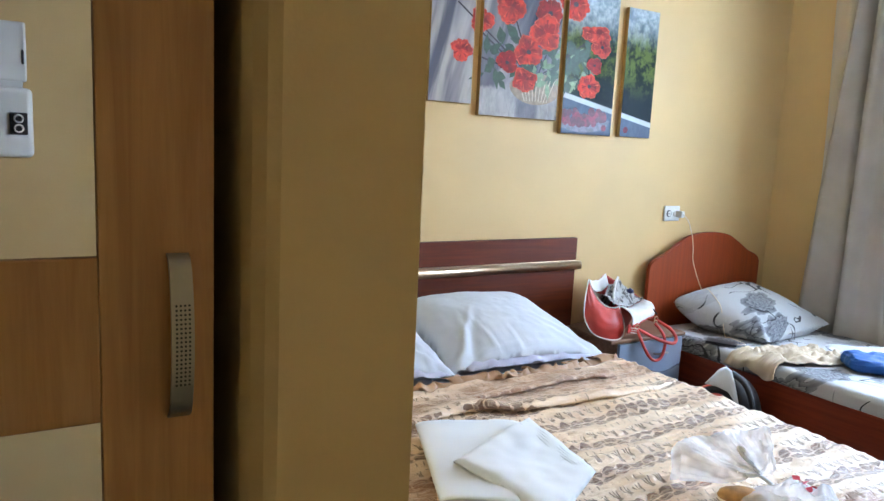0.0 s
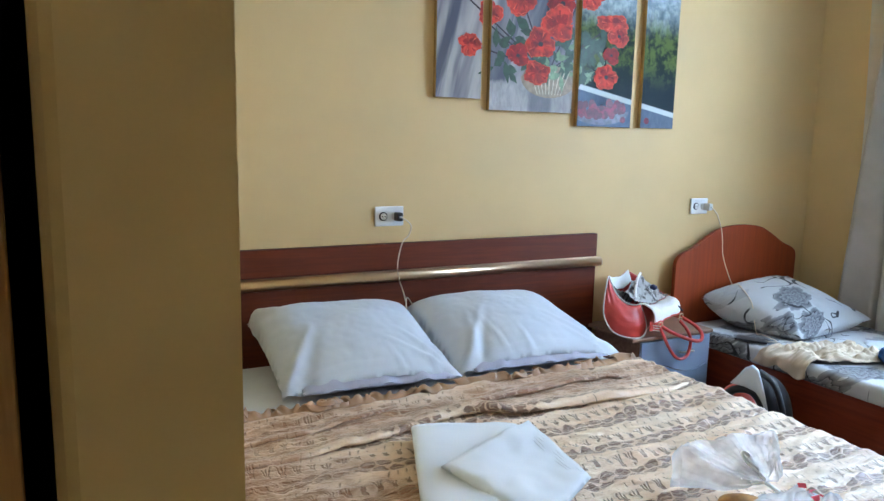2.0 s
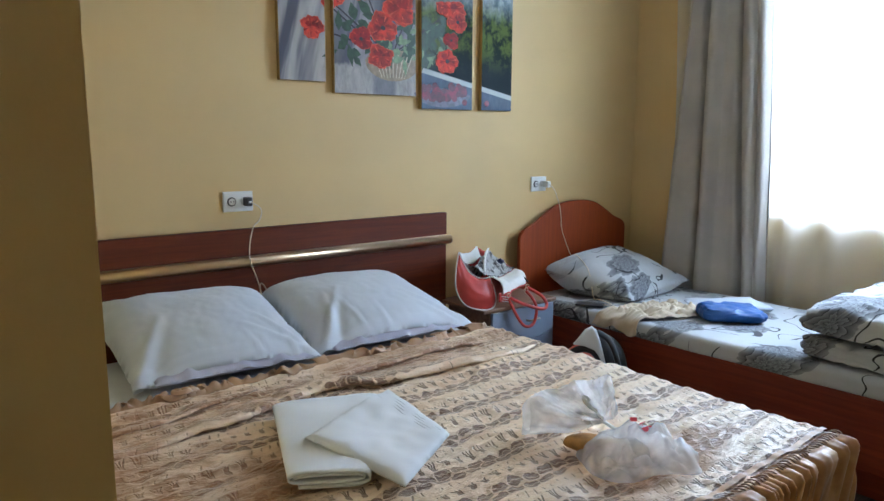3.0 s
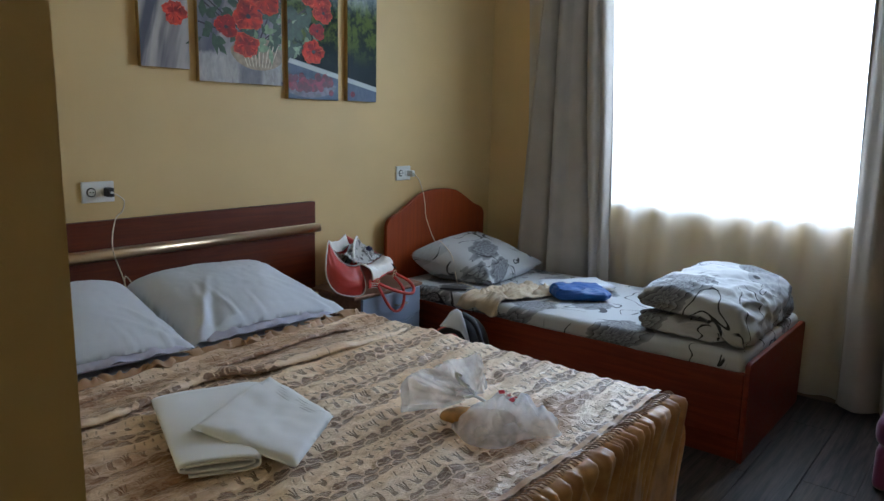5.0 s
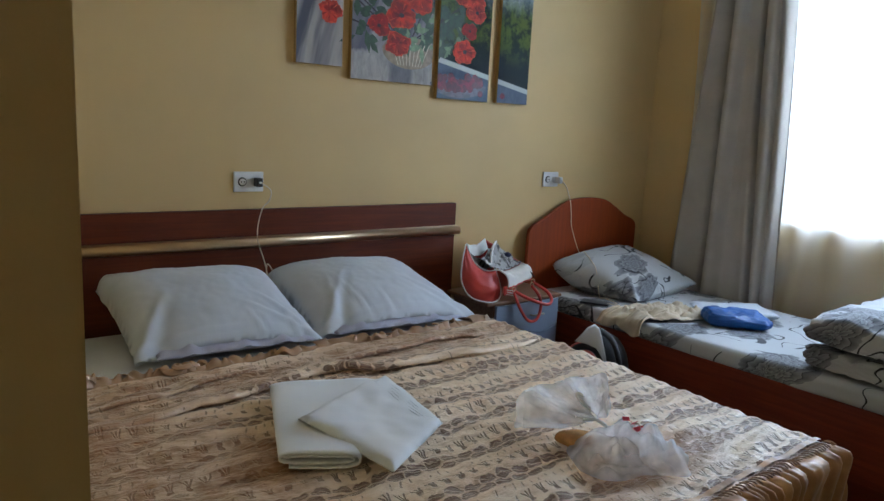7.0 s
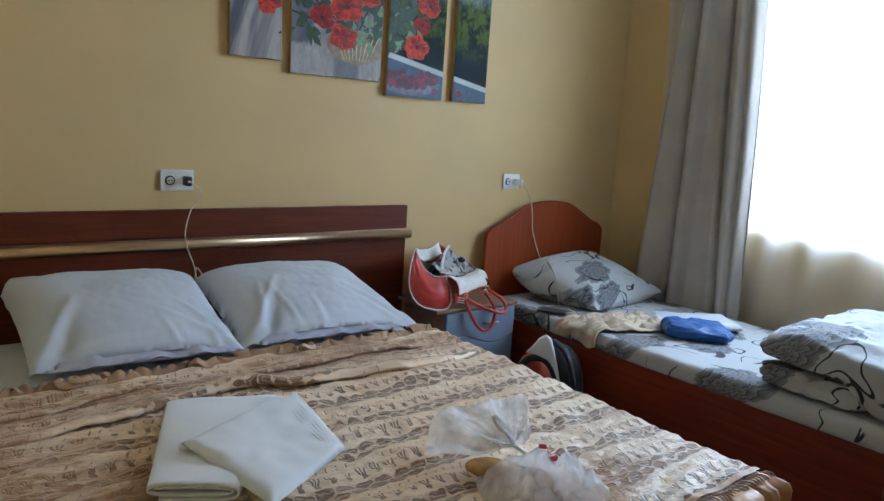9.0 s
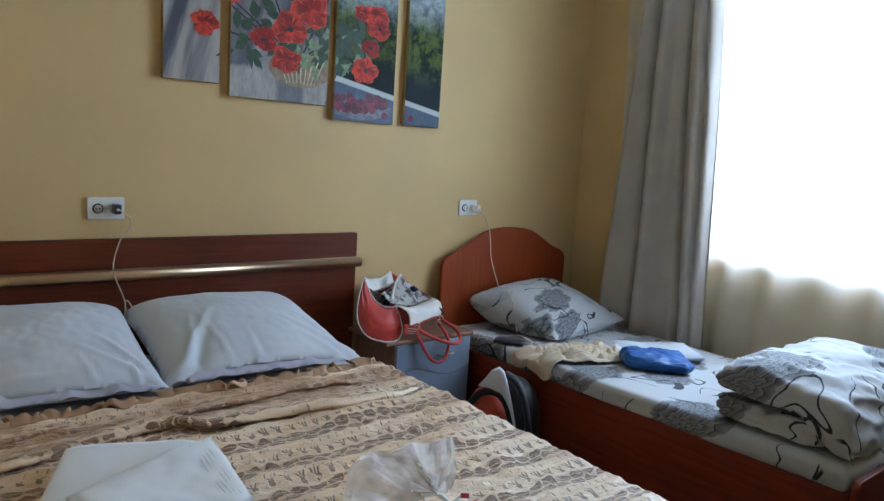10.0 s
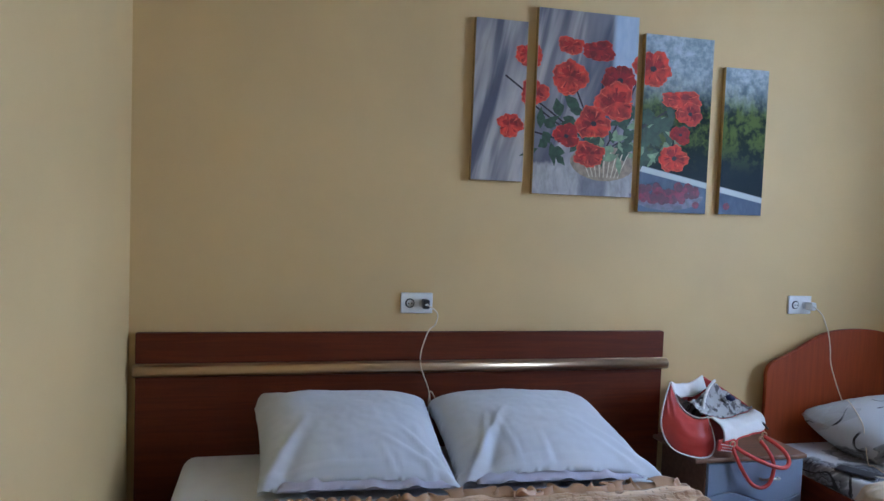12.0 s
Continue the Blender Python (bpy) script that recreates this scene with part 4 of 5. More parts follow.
def quilt(profile, x0, x1, seed, nx=60, skew=0.0):
    """A thick soft roll: a closed profile (y, z) swept along x, its ends drawn in and its skin creased."""
    line = curve([(a, b, 0) for a, b in profile] + [(profile[0][0], profile[0][1], 0)], 9)[:-1]
    cy, cz = sum(q.x for q in line) / len(line), sum(q.y for q in line) / len(line)
    m = len(line)
    bm = bmesh.new()
    rings = []
    for i in range(nx + 1):
        t = i / nx
        end = min(t, 1 - t) / 0.07
        shrink = 0.80 + 0.20 * math.sqrt(max(0.0, 1 - (1 - min(1, end)) ** 2))
        ring = []
        for k, q in enumerate(line):
            a = 2 * math.pi * k / m
            y, z = cy + (q.x - cy) * (0.5 + 0.5 * shrink), cz + (q.y - cz) * shrink
            soft = noise.noise(Vector((t * 3 + seed, math.cos(a) * 1.3, math.sin(a) * 1.3)))
            ridge = abs(noise.noise(Vector((t * 6 + seed, math.cos(a) * 2.6 + t * 2, math.sin(a) * 2.6))))
            fine = abs(noise.noise(Vector((t * 15 + seed, math.cos(a) * 6, math.sin(a) * 6))))
            out = Vector((y - cy, z - cz)).normalized() * (0.016 * soft - 0.036 * ridge - 0.014 * fine)
            x = x0 + (x1 - x0) * t + 0.014 * noise.noise(Vector((a, t * 3, seed + 4))) + skew * (q.x - cy)
            ring.append(bm.verts.new((x, y + out.x, max(z + out.y, MT + 0.001))))
        rings.append(ring)
    for ra, rb in zip(rings, rings[1:]):
        for k in range(m):
            bm.faces.new((ra[k], ra[(k + 1) % m], rb[(k + 1) % m], rb[k]))
    for ring, x in ((rings[0], x0 + 0.010), (rings[-1], x1 - 0.010)):
        inner = [bm.verts.new(Vector((x, cy, cz)).lerp(v.co, 0.55)) for v in ring]
        for k in range(m):
            bm.faces.new((ring[k], ring[(k + 1) % m], inner[(k + 1) % m], inner[k]))
        hub = bm.verts.new((x, cy, cz))
        for k in range(m):
            bm.faces.new((inner[k], inner[(k + 1) % m], hub))
    return bm


part("lower_fold", quilt([(-1.545, 0.475), (-1.535, 0.520), (-1.56, 0.555), (-1.72, 0.562), (-1.90, 0.556), (-1.935, 0.515), (-1.91, 0.470), (-1.72, 0.466)], 2.715, 3.47, 1.0), FLORAL, duvet, "", True)
part("upper_fold", quilt([(-1.535, 0.590), (-1.530, 0.640), (-1.565, 0.682), (-1.72, 0.700), (-1.88, 0.690), (-1.985, 0.645), (-2.030, 0.560), (-2.022, 0.480), (-1.975, 0.468), (-1.945, 0.500), (-1.93, 0.550), (-1.86, 0.568), (-1.70, 0.572)], 2.700, 3.47, 5.0), FLORAL, duvet, "", True)

bluebag = thing("blue_pouch", (3.06, -1.06, MT), "crumpled bright blue nylon pouch on the single bed", "pouch")
pouch_bm = bmesh.new()
bmesh.ops.create_cube(pouch_bm, size=2)
bmesh.ops.subdivide_edges(pouch_bm, edges=pouch_bm.edges[:], cuts=26, use_grid_fill=True)
for v in pouch_bm.verts:
    p = v.co / (abs(v.co.x) ** 7 + abs(v.co.y) ** 6 + abs(v.co.z) ** 2.4) ** (1 / 5.0)
    k = abs(noise.noise(Vector((p.x * 2.1, p.y * 1.6, 3)))) + 0.2 * abs(noise.noise(Vector((p.x * 4.5, p.y * 4, p.z * 2 + 6))))
    p.z = p.z * (1.15 - 0.35 * p.x - 0.55 * k + 0.25 * p.y) if p.z > 0 else p.z
    v.co = pose(3.055, -1.07, MT + 0.036, 0, 0, -40) @ Vector((p.x * 0.152 * (1 - 0.10 * k), p.y * 0.100 * (1 + 0.15 * p.x - 0.12 * k), p.z * 0.030 + 0.006 * noise.noise(p * 3)))
    v.co.z = max(v.co.z, MT + 0.002)
part("body", pouch_bm, BLUE, bluebag, "", True)
paper = thing("white_cloth", (3.22, -0.93, MT), "flat folded white cloth beside the blue pouch", "cloth")
part("fold", slab([(3.16, -0.745, MT + 0.008), (3.04, -0.95, MT + 0.008), (3.34, -1.15, MT + 0.008), (3.47, -0.96, MT + 0.008)], 0.030, 20, 20, 0.006, 9, 6.0), LINEN, paper, "", True)
shirt = thing("cream_garment", (2.80, -0.78, MT), "crumpled cream garment draped over the mattress edge", "garment")


def shirt_f(u, v):
    x = 2.64 + u * 0.47
    y = -0.565 - 0.27 * v - 0.16 * u + 0.03 * math.sin(u * 9) * (v - 0.5)
    crumple = abs(noise.noise(Vector((u * 4, v * 6, 1)))) + 0.5 * abs(noise.noise(Vector((u * 9, v * 11, 4)))) + 0.35 * abs(noise.noise(Vector((u * 19, v * 16, 7))))
    z = MT + 0.010 + 0.052 * crumple * min(1, 4 * min(u + 0.1, v + 0.1, 1.1 - u, 1.1 - v))
    if u < 0.12:
        k = (0.12 - u) / 0.12
        x = 2.664 - 0.022 * min(1, 3 * k) - 0.018 * noise.noise(Vector((v * 6, u * 8, 2)))
        z = MT + 0.012 - 0.085 * k * (0.8 + 0.4 * noise.noise(Vector((v * 3, 0, 6)))) + 0.02 * crumple * (1 - k)
    return (x, y, z)


cl = part("fabric", sheet(90, 70, shirt_f), CREAM, shirt, "", True)
so = cl.modifiers.new("thickness", "SOLIDIFY")
so.thickness = 0.004
phone = thing("mobile_phone", (2.74, -0.475, MT), "black mobile phone lying on the single bed", "phone")
pb = box(-0.035, 0.035, -0.072, 0.072, 0, 0.009, 0.003)
bmesh.ops.transform(pb, matrix=pose(2.74, -0.475, MT + 0.007, 0, 0, 30), verts=pb.verts)
part("case", pb, DARK_PLASTIC, phone)

# ---------------------------------------------------------------- sockets and cables


def socket_plate(x, z, w, plugged, label):
    ob = thing("wall_socket", (x, 0, z), label, "socket", "double wall sockets")
    part("plate", box(x - w / 2, x + w / 2, -0.012, -0.001, z - 0.041, z + 0.041, 0.004), WHITE_PLASTIC, ob)
    for s in (-1, 1):
        cx = x + s * w * 0.22
        ring = bmesh.new()
        bmesh.ops.create_cone(ring, cap_ends=True, segments=24, radius1=0.019, radius2=0.017, depth=0.004, matrix=pose(cx, -0.0135, z, 90))
        part("outlet", ring, WHITE_PLASTIC if s == plugged else DARK_PLASTIC, ob)
        if s != plugged:
            inner = bmesh.new()
            bmesh.ops.create_cone(inner, cap_ends=True, segments=20, radius1=0.014, radius2=0.014, depth=0.004, matrix=pose(cx, -0.0152, z, 90))
            part("insert", inner, WHITE_PLASTIC, ob)
            for dx in (-0.006, 0.006):
                hole = bmesh.new()
                bmesh.ops.create_cone(hole, cap_ends=True, segments=10, radius1=0.0028, radius2=0.0028, depth=0.003, matrix=pose(cx + dx, -0.0175, z, 90))
                part("hole", hole, DARK_PLASTIC, ob)
    return ob


def charger(x, z, label, dark):
    ob = thing("charger", (x, -0.015, z), label, "charger")
    part("body", box(x - 0.013, x + 0.013, -0.058, -0.0157, z - 0.018, z + 0.018, 0.005), DARK_PLASTIC if dark else WHITE_PLASTIC, ob)
    part("plug", box(x - 0.006, x + 0.006, -0.066, -0.058, z - 0.004, z + 0.004, 0.002), WHITE_PLASTIC, ob)
    return ob


socket_plate(1.058, 1.066, 0.128, 1, "white double wall socket with a plugged-in charger above the headboard")
socket_plate(2.827, 1.068, 0.118, 1, "white double wall socket with a white charger by the single bed")
charger(1.088, 1.066, "small dark charger plugged into the wall socket", True)
charger(2.862, 1.066, "small white charger plugged into the wall socket", False)


def cable(points, label):
    ob = thing("charging_cable", points[-1], label, "cable")
    part("cord", tube(curve(points, 8), 0.0026, 6), CORD, ob, "", True)


# Not a real wall fixture: added to stand in for a phone's mirror reflection.
stand_in = thing("phone_stand_in", (-0.268, YB, 1.30), "added white box on the wall, stand-in for a phone's reflection in the mirror", "wall box")
part("body", box(-0.330, -0.207, YB + 0.001, YB + 0.030, 1.300, 1.458, 0.012, 3), WHITE_PLASTIC, stand_in, "", True)
part("lid", box(-0.340, -0.216, YB + 0.001, YB + 0.014, 1.472, 1.606, 0.006, 3), WHITE_PLASTIC, stand_in, "raised flip cover of the phone stand-in", True)
part("hinge", box(-0.300, -0.225, YB + 0.002, YB + 0.012, 1.455, 1.475, 0.003), WHITE_PLASTIC, stand_in)
part("cover_slot", box(-0.226, -0.221, YB + 0.014, YB + 0.017, 1.512, 1.544, 0.001), DARK_PLASTIC, stand_in)
part("lens_plate", box(-0.254, -0.218, YB + 0.030, YB + 0.034, 1.352, 1.402, 0.0018), DARK_PLASTIC, stand_in)
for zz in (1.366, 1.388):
    part("lens_ring", tube([(-0.236 + 0.0085 * math.cos(a), YB + 0.035, zz + 0.0085 * math.sin(a)) for a in [k * math.pi / 8 for k in range(17)]], 0.0022, 6), WHITE_PLASTIC, stand_in, "", True)


cable([(1.09, -0.064, 1.066), (1.128, -0.072, 1.035), (1.125, -0.06, 0.99), (1.095, -0.058, 0.955), (1.062, -0.092, 0.853), (1.104, -0.07, 0.736), (1.113, -0.10, 0.66), (1.13, -0.12, 0.655), (1.128, -0.10, 0.70), (1.105, -0.09, 0.73), (1.10, -0.10, 0.63)], "thin cream charging cable hanging over the headboard")
cable([(2.862, -0.064, 1.064), (2.900, -0.066, 1.03), (2.920, -0.070, 0.985), (2.930, -0.078, 0.945), (2.938, -0.084, 0.88), (2.945, -0.090, 0.80)] + [(2.950 - 0.12 * k, -0.155 - 0.385 * k, drape_z(2.950 - 0.12 * k, -0.155 - 0.385 * k)) for k in (0, 0.12, 0.24, 0.36, 0.48, 0.6, 0.7, 0.8, 0.9, 1.0)] + [(2.80, -0.560, MT + 0.016), (2.765, -0.53, MT + 0.014)], "thin cream charging cable running down to the phone")

# ---------------------------------------------------------------- nightstand
ns = thing("nightstand", (2.39, -0.19, 0), "small nightstand with grey-blue wavy drawers and beech top", "nightstand")
NX0, NX1, NY, NZ = 2.165, 2.60, -0.335, 0.492
part("side_panel", box(NX0, NX0 + 0.016, NY, -0.02, 0, NZ, 0.002), BEECH, ns)
part("side_panel", box(NX1 - 0.016, NX1, NY, -0.02, 0, NZ, 0.002), BEECH, ns)
part("back_panel", box(NX0 + 0.016, NX1 - 0.016, -0.03, -0.02, 0, NZ), BEECH, ns)
part("top", box(NX0 - 0.060, NX1 + 0.012, NY - 0.022, -0.015, NZ + 0.0005, NZ + 0.0185, 0.005), BEECH, ns)


def wave_z(x, z):
    return z + 0.026 * math.sin((x - NX0) / (NX1 - NX0) * 2 * math.pi + 0.3)


xs = [NX0 + 0.003 + k * (NX1 - NX0 - 0.006) / 24 for k in range(25)]
for z0, z1, lo, hi in ((0.345, NZ - 0.006, True, False), (0.06, 0.341, False, True)):
    bot = [(x, wave_z(x, z0) if lo else z0) for x in xs]
    topo = [(x, wave_z(x, z1) if hi else z1) for x in reversed(xs)]
    part("drawer", rounded_prism(bot + topo, NY - 0.017, NY - 0.001, 0.002), GREY_BLUE, ns, "grey-blue drawer front with a wavy edge")
for zz in (0.42, 0.22):
    part("handle", tube(curve([(2.40, NY - 0.018, zz), (2.405, NY - 0.036, zz), (2.44, NY - 0.040, zz + 0.004), (2.475, NY - 0.036, zz), (2.48, NY - 0.018, zz)], 5), 0.005, 8), STEEL, ns, "small bowed metal handle", True)

# ---------------------------------------------------------------- handbag
hb = thing("handbag", (2.26, -0.27, NZ + 0.02), "open red and white handbag with hanging handles on the nightstand", "handbag")


def bag_part(name, bm, material, label="", thick=0.0):
    ob = part(name, bm, material, hb, label, True)
    if thick:
        so = ob.modifiers.new("thickness", "SOLIDIFY")
        so.thickness = thick
    return ob


def along(points, per=10):
    line = curve(points, per)

    def f(s):
        k = max(0.0, min(1.0, s)) * (len(line) - 1)
        i = min(int(k), len(line) - 2)
        return line[i].lerp(line[i + 1], k - i)
    return f


NEAR = along([(2.072, -0.205, 0.778), (2.022, -0.245, 0.690), (2.006, -0.270, 0.610), (2.030, -0.310, 0.545), (2.105, -0.338, 0.517), (2.178, -0.340, 0.518), (2.200, -0.335, 0.570), (2.178, -0.312, 0.662)])
FAR = along([(2.300, -0.075, 0.770), (2.265, -0.045, 0.690), (2.250, -0.040, 0.610), (2.265, -0.040, 0.545), (2.340, -0.055, 0.514), (2.440, -0.090, 0.514), (2.480, -0.130, 0.560), (2.490, -0.165, 0.645)])
MOUTH = along([(2.072, -0.205, 0.778), (2.078, -0.228, 0.735), (2.088, -0.262, 0.690), (2.115, -0.290, 0.663), (2.150, -0.306, 0.655), (2.178, -0.312, 0.662)])


def bag_wall(s, v):
    """s goes from the back lip under the base to the front lip, v from one end to the other."""
    p = NEAR(s).lerp(FAR(s), v)
    slump = math.sin(math.pi * v)
    return p + Vector((0, 0, -0.020 * slump * abs(2 * s - 1) + 0.006 * noise.noise(Vector((s * 6, v * 4, 2)))))


bag_part("body", sheet(48, 20, bag_wall), RED, "red leatherette", 0.004)
bag_part("end_panel", sheet(48, 14, lambda s, v: NEAR(s).lerp(MOUTH(s), v) + Vector((-0.010, -0.026, -0.004)) * math.sin(math.pi * v * 0.85) * math.sin(math.pi * s) ** 0.7 + Vector((0, 0.006 * noise.noise(Vector((s * 7, v * 5, 3))), 0))), RED, "red leatherette end panel", 0.004)
bag_part("end_panel", sheet(40, 8, lambda s, v: FAR(s).lerp(FAR(1 - s), 0.5 * v) + Vector((0.012, 0.010, 0)) * math.sin(math.pi * v * 0.5)), RED, "", 0.004)
bag_part("piping", tube([NEAR(k / 50) + Vector((-0.003, -0.005, 0)) for k in range(51)], 0.0030, 6), WHITE_LEATHER, "white piped seam")
bag_part("piping", tube([MOUTH(k / 40) + Vector((0, -0.004, 0.003)) for k in range(41)], 0.0030, 6), WHITE_LEATHER, "white piped seam")
bag_part("lip", sheet(24, 6, lambda u, v: bag_wall(0.0, u) + Vector((0.012 * v, -0.010 - 0.014 * v, 0.004 - 0.055 * v))), WHITE_LEATHER, "white leatherette band along the back", 0.004)


def turned_front(u, v):
    top = bag_wall(1.0, u)
    low = Vector((2.215, -0.372, 0.580)).lerp(Vector((2.478, -0.262, 0.580)), u)
    p = top.lerp(low, v) + Vector((0.010, -0.022, 0.020)) * math.sin(math.pi * v) ** 0.8
    return p + Vector((0, 0, 0.007 * noise.noise(Vector((u * 5, v * 4, 3))) - 0.008 * math.exp(-((u - 0.28) / 0.03) ** 2) * v))


bag_part("front_flap", sheet(40, 16, turned_front), WHITE_LEATHER, "white leatherette front turned outwards", 0.005)
bag_part("piping", tube([Vector(turned_front(k / 40, 1.0)) for k in range(41)], 0.0042, 6), RED, "red piped edge")
bag_part("zip_tape", tube([Vector(turned_front(k / 40, 0.02)) + Vector((-0.004, 0.004, 0.006)) for k in range(41)], 0.0045, 6), LINING, "grey zip along the opening")


def lining_f(u, v):
    """Patterned lining that sags below the back lip and bunches up towards the front."""
    a, b = bag_wall(0.0, v) + Vector((0.014, -0.02, -0.045)), bag_wall(1.0, v) + Vector((-0.004, 0.004, 0.002))
    p = a.lerp(b, u)
    bunch = 0.085 * math.exp(-((u - 0.50) / 0.20) ** 2 - ((v - 0.55) / 0.30) ** 2) + 0.02 * math.exp(-((u - 0.85) / 0.15) ** 2) * math.sin(math.pi * v)
    hollow = 0.10 * math.exp(-((u - 0.14) / 0.16) ** 2) * math.sin(math.pi * v) ** 0.5
    crump = 0.026 * abs(noise.noise(Vector((u * 6, v * 5, 2)))) + 0.012 * noise.noise(Vector((u * 13, v * 11, 5)))
    p.z += bunch - hollow + crump * math.sin(math.pi * u) ** 0.4
    return p


bag_part("lining", sheet(56, 44, lining_f), LINING, "grey patterned fabric lining, bunched up")
bag_part("pocket_edge", tube(curve([(2.172, -0.285, 0.668), (2.205, -0.245, 0.715), (2.250, -0.205, 0.752), (2.300, -0.170, 0.770)], 8), 0.0065, 6), WHITE_LEATHER, "pale piped edge of an inner pocket")
bag_part("blue_item", blob(pose(2.345, -0.215, 0.708, 0, 20, 20) @ Matrix.Diagonal((0.022, 0.016, 0.012, 1)), 3.0, 0.3, 2.0, 3, 0.5), paint("navy_fabric", (0.012, 0.016, 0.08), 0.2, 0.6), "dark blue cloth inside")
spots = bmesh.new()
for i in range(7):
    for j in range(3):
        q = Vector((2.200, -0.374, 0.578)).lerp(Vector((2.270, -0.352, 0.560)), (i + 0.5 * (j % 2)) / 7) + Vector((0, -0.007, -0.004 - 0.011 * j))
        bmesh.ops.create_icosphere(spots, subdivisions=1, radius=0.0030, matrix=Matrix.Translation(q))
bag_part("hem_panel", sheet(16, 4, lambda u, v: Vector((2.190, -0.372, 0.590)).lerp(Vector((2.300, -0.340, 0.572)), u) + Vector((0, 0.002 * v, -0.045 * v))), RED, "red hem with white spots", 0.003)
tagged(bag_part("spot", spots, WHITE_LEATHER), kind="stuff")
bag_part("strap", tube(curve([(2.262, -0.352, 0.562), (2.272, -0.372, 0.520), (2.300, -0.385, 0.460), (2.340, -0.389, 0.412), (2.382, -0.390, 0.398), (2.418, -0.389, 0.418), (2.434, -0.386, 0.480), (2.420, -0.372, 0.530), (2.402, -0.340, 0.568)], 8), 0.0076, 8), RED, "red rolled handle")
bag_part("strap", tube(curve([(2.268, -0.350, 0.560), (2.318, -0.385, 0.528), (2.392, -0.420, 0.497), (2.452, -0.425, 0.487), (2.490, -0.400, 0.505), (2.482, -0.365, 0.540), (2.440, -0.310, 0.575)], 8), 0.0084, 8), RED, "red rolled handle")
for q in ((2.262, -0.356, 0.566), (2.405, -0.336, 0.572), (2.442, -0.306, 0.580)):
    bag_part("ring", tube([(q[0] + 0.011 * math.cos(a), q[1] - 0.004, q[2] + 0.011 * math.sin(a)) for a in [k * math.pi / 8 for k in range(17)]], 0.003, 6), BRASS, "small metal ring")
bag_part("zip_pull", tube([(2.452, -0.235, 0.632), (2.475, -0.262, 0.610), (2.490, -0.270, 0.590)], 0.0045, 6), DARK_PLASTIC, "dark zip pull")

# ---------------------------------------------------------------- backpack between the beds
bp = thing("backpack", (2.46, -0.85, 0), "black and orange-red backpack with a white flap standing between the beds", "backpack")
PM = pose(2.426, -0.736, 0, 0, 0, -44.4)


def pack_part(name, bm, material, label):
    bmesh.ops.transform(bm, matrix=PM, verts=bm.verts)
    part(name, bm, material, bp, label, True)


def on_floor(bm):
    for v in bm.verts:
        v.co.z = max(v.co.z, 0.002)
    return bm


pack_part("body", on_floor(blob(pose(0.075, 0.085, 0.18, 0, 0, 10) @ Matrix.Diagonal((0.125, 0.105, 0.225, 1)), 3.0, 0.10, 1.4, 4)), BLACK_NYLON, "black nylon")
pack_part("front_pocket", on_floor(blob(pose(-0.025, 0.015, 0.175, 0, -6, 0) @ Matrix.Diagonal((0.105, 0.075, 0.195, 1)), 6.0, 0.06, 1.6, 4)), ORANGE_RED, "orange-red mesh pocket")
arc = [(-0.135, -0.02, 0.10), (-0.125, -0.03, 0.26), (-0.075, -0.04, 0.355), (0.0, -0.045, 0.365), (0.05, -0.045, 0.30), (0.085, -0.045, 0.17)]
pack_part("pocket_rim", tube(curve(arc, 8), 0.017, 8), BLACK_NYLON, "black padded rim")
flap_line = [(-0.082, 0.392), (-0.055, 0.425), (-0.030, 0.462), (0.0, 0.478), (0.022, 0.462), (0.040, 0.41), (0.062, 0.33), (0.084, 0.24), (0.094, 0.17), (0.082, 0.17), (0.066, 0.24), (0.040, 0.315), (0.012, 0.365), (-0.03, 0.385)]
pack_part("top_flap", rounded_prism(flap_line, -0.060, -0.030, 0.008), LINEN, "white padded flap")
pack_part("strap", tube(curve([(0.03, 0.0, 0.44), (0.09, -0.03, 0.40), (0.13, -0.04, 0.28), (0.15, -0.03, 0.12)], 8), 0.022, 8, None, 0.6), BLACK_NYLON, "black shoulder strap")

# ---------------------------------------------------------------- plastic bag with bread on the bedspread
bag = thing("plastic_bag", (1.36, -1.66, ST), "thin clear plastic bag, knotted, with red print", "bag")


KNOT = Vector((1.352, -1.650, ST + 0.055))


def film_wing(rim, bulge, seed):
    """The open neck of the bag: film that fans out and up from the knot to a ragged rim, in sharp folds."""
    line = curve(rim, 10)
    top = len(line) - 1
    away = (Vector(rim[-1]) - Vector(rim[0])).cross(Vector((0, 0, 1))).normalized()

    def f(u, v):
        q = line[min(int(u * top + 0.5), top)]
        p = KNOT.lerp(q, v * (1 + 0.07 * noise.noise(Vector((u * 9, 0, seed)))))
        fold = 0.020 * math.sin(u * 19 + 3 * noise.noise(Vector((u * 4, v, seed)))) * v
        crump = 0.016 * noise.noise(Vector((u * 6, v * 5, seed + 4))) + 0.008 * abs(noise.noise(Vector((u * 15, v * 12, seed))))
        p = p + away * (bulge * math.sin(math.pi * min(1, v)) + fold + crump)
        p.z = max(p.z + 0.3 * crump, ST + 0.014)
        return p
    return f


WING = [(1.205, -1.520, ST + 0.012), (1.228, -1.500, ST + 0.070), (1.272, -1.500, ST + 0.118), (1.322, -1.545, ST + 0.128), (1.368, -1.580, ST + 0.150), (1.415, -1.610, ST + 0.165), (1.420, -1.635, ST + 0.100)]
part("neck", sheet(80, 30, film_wing(WING, 0.040, 2.0)), FILM, bag, "", True)
part("neck", sheet(80, 30, film_wing([(x - 0.01, y + 0.015, z - 0.012) for x, y, z in WING], -0.035, 5.0)), FILM, bag, "", True)


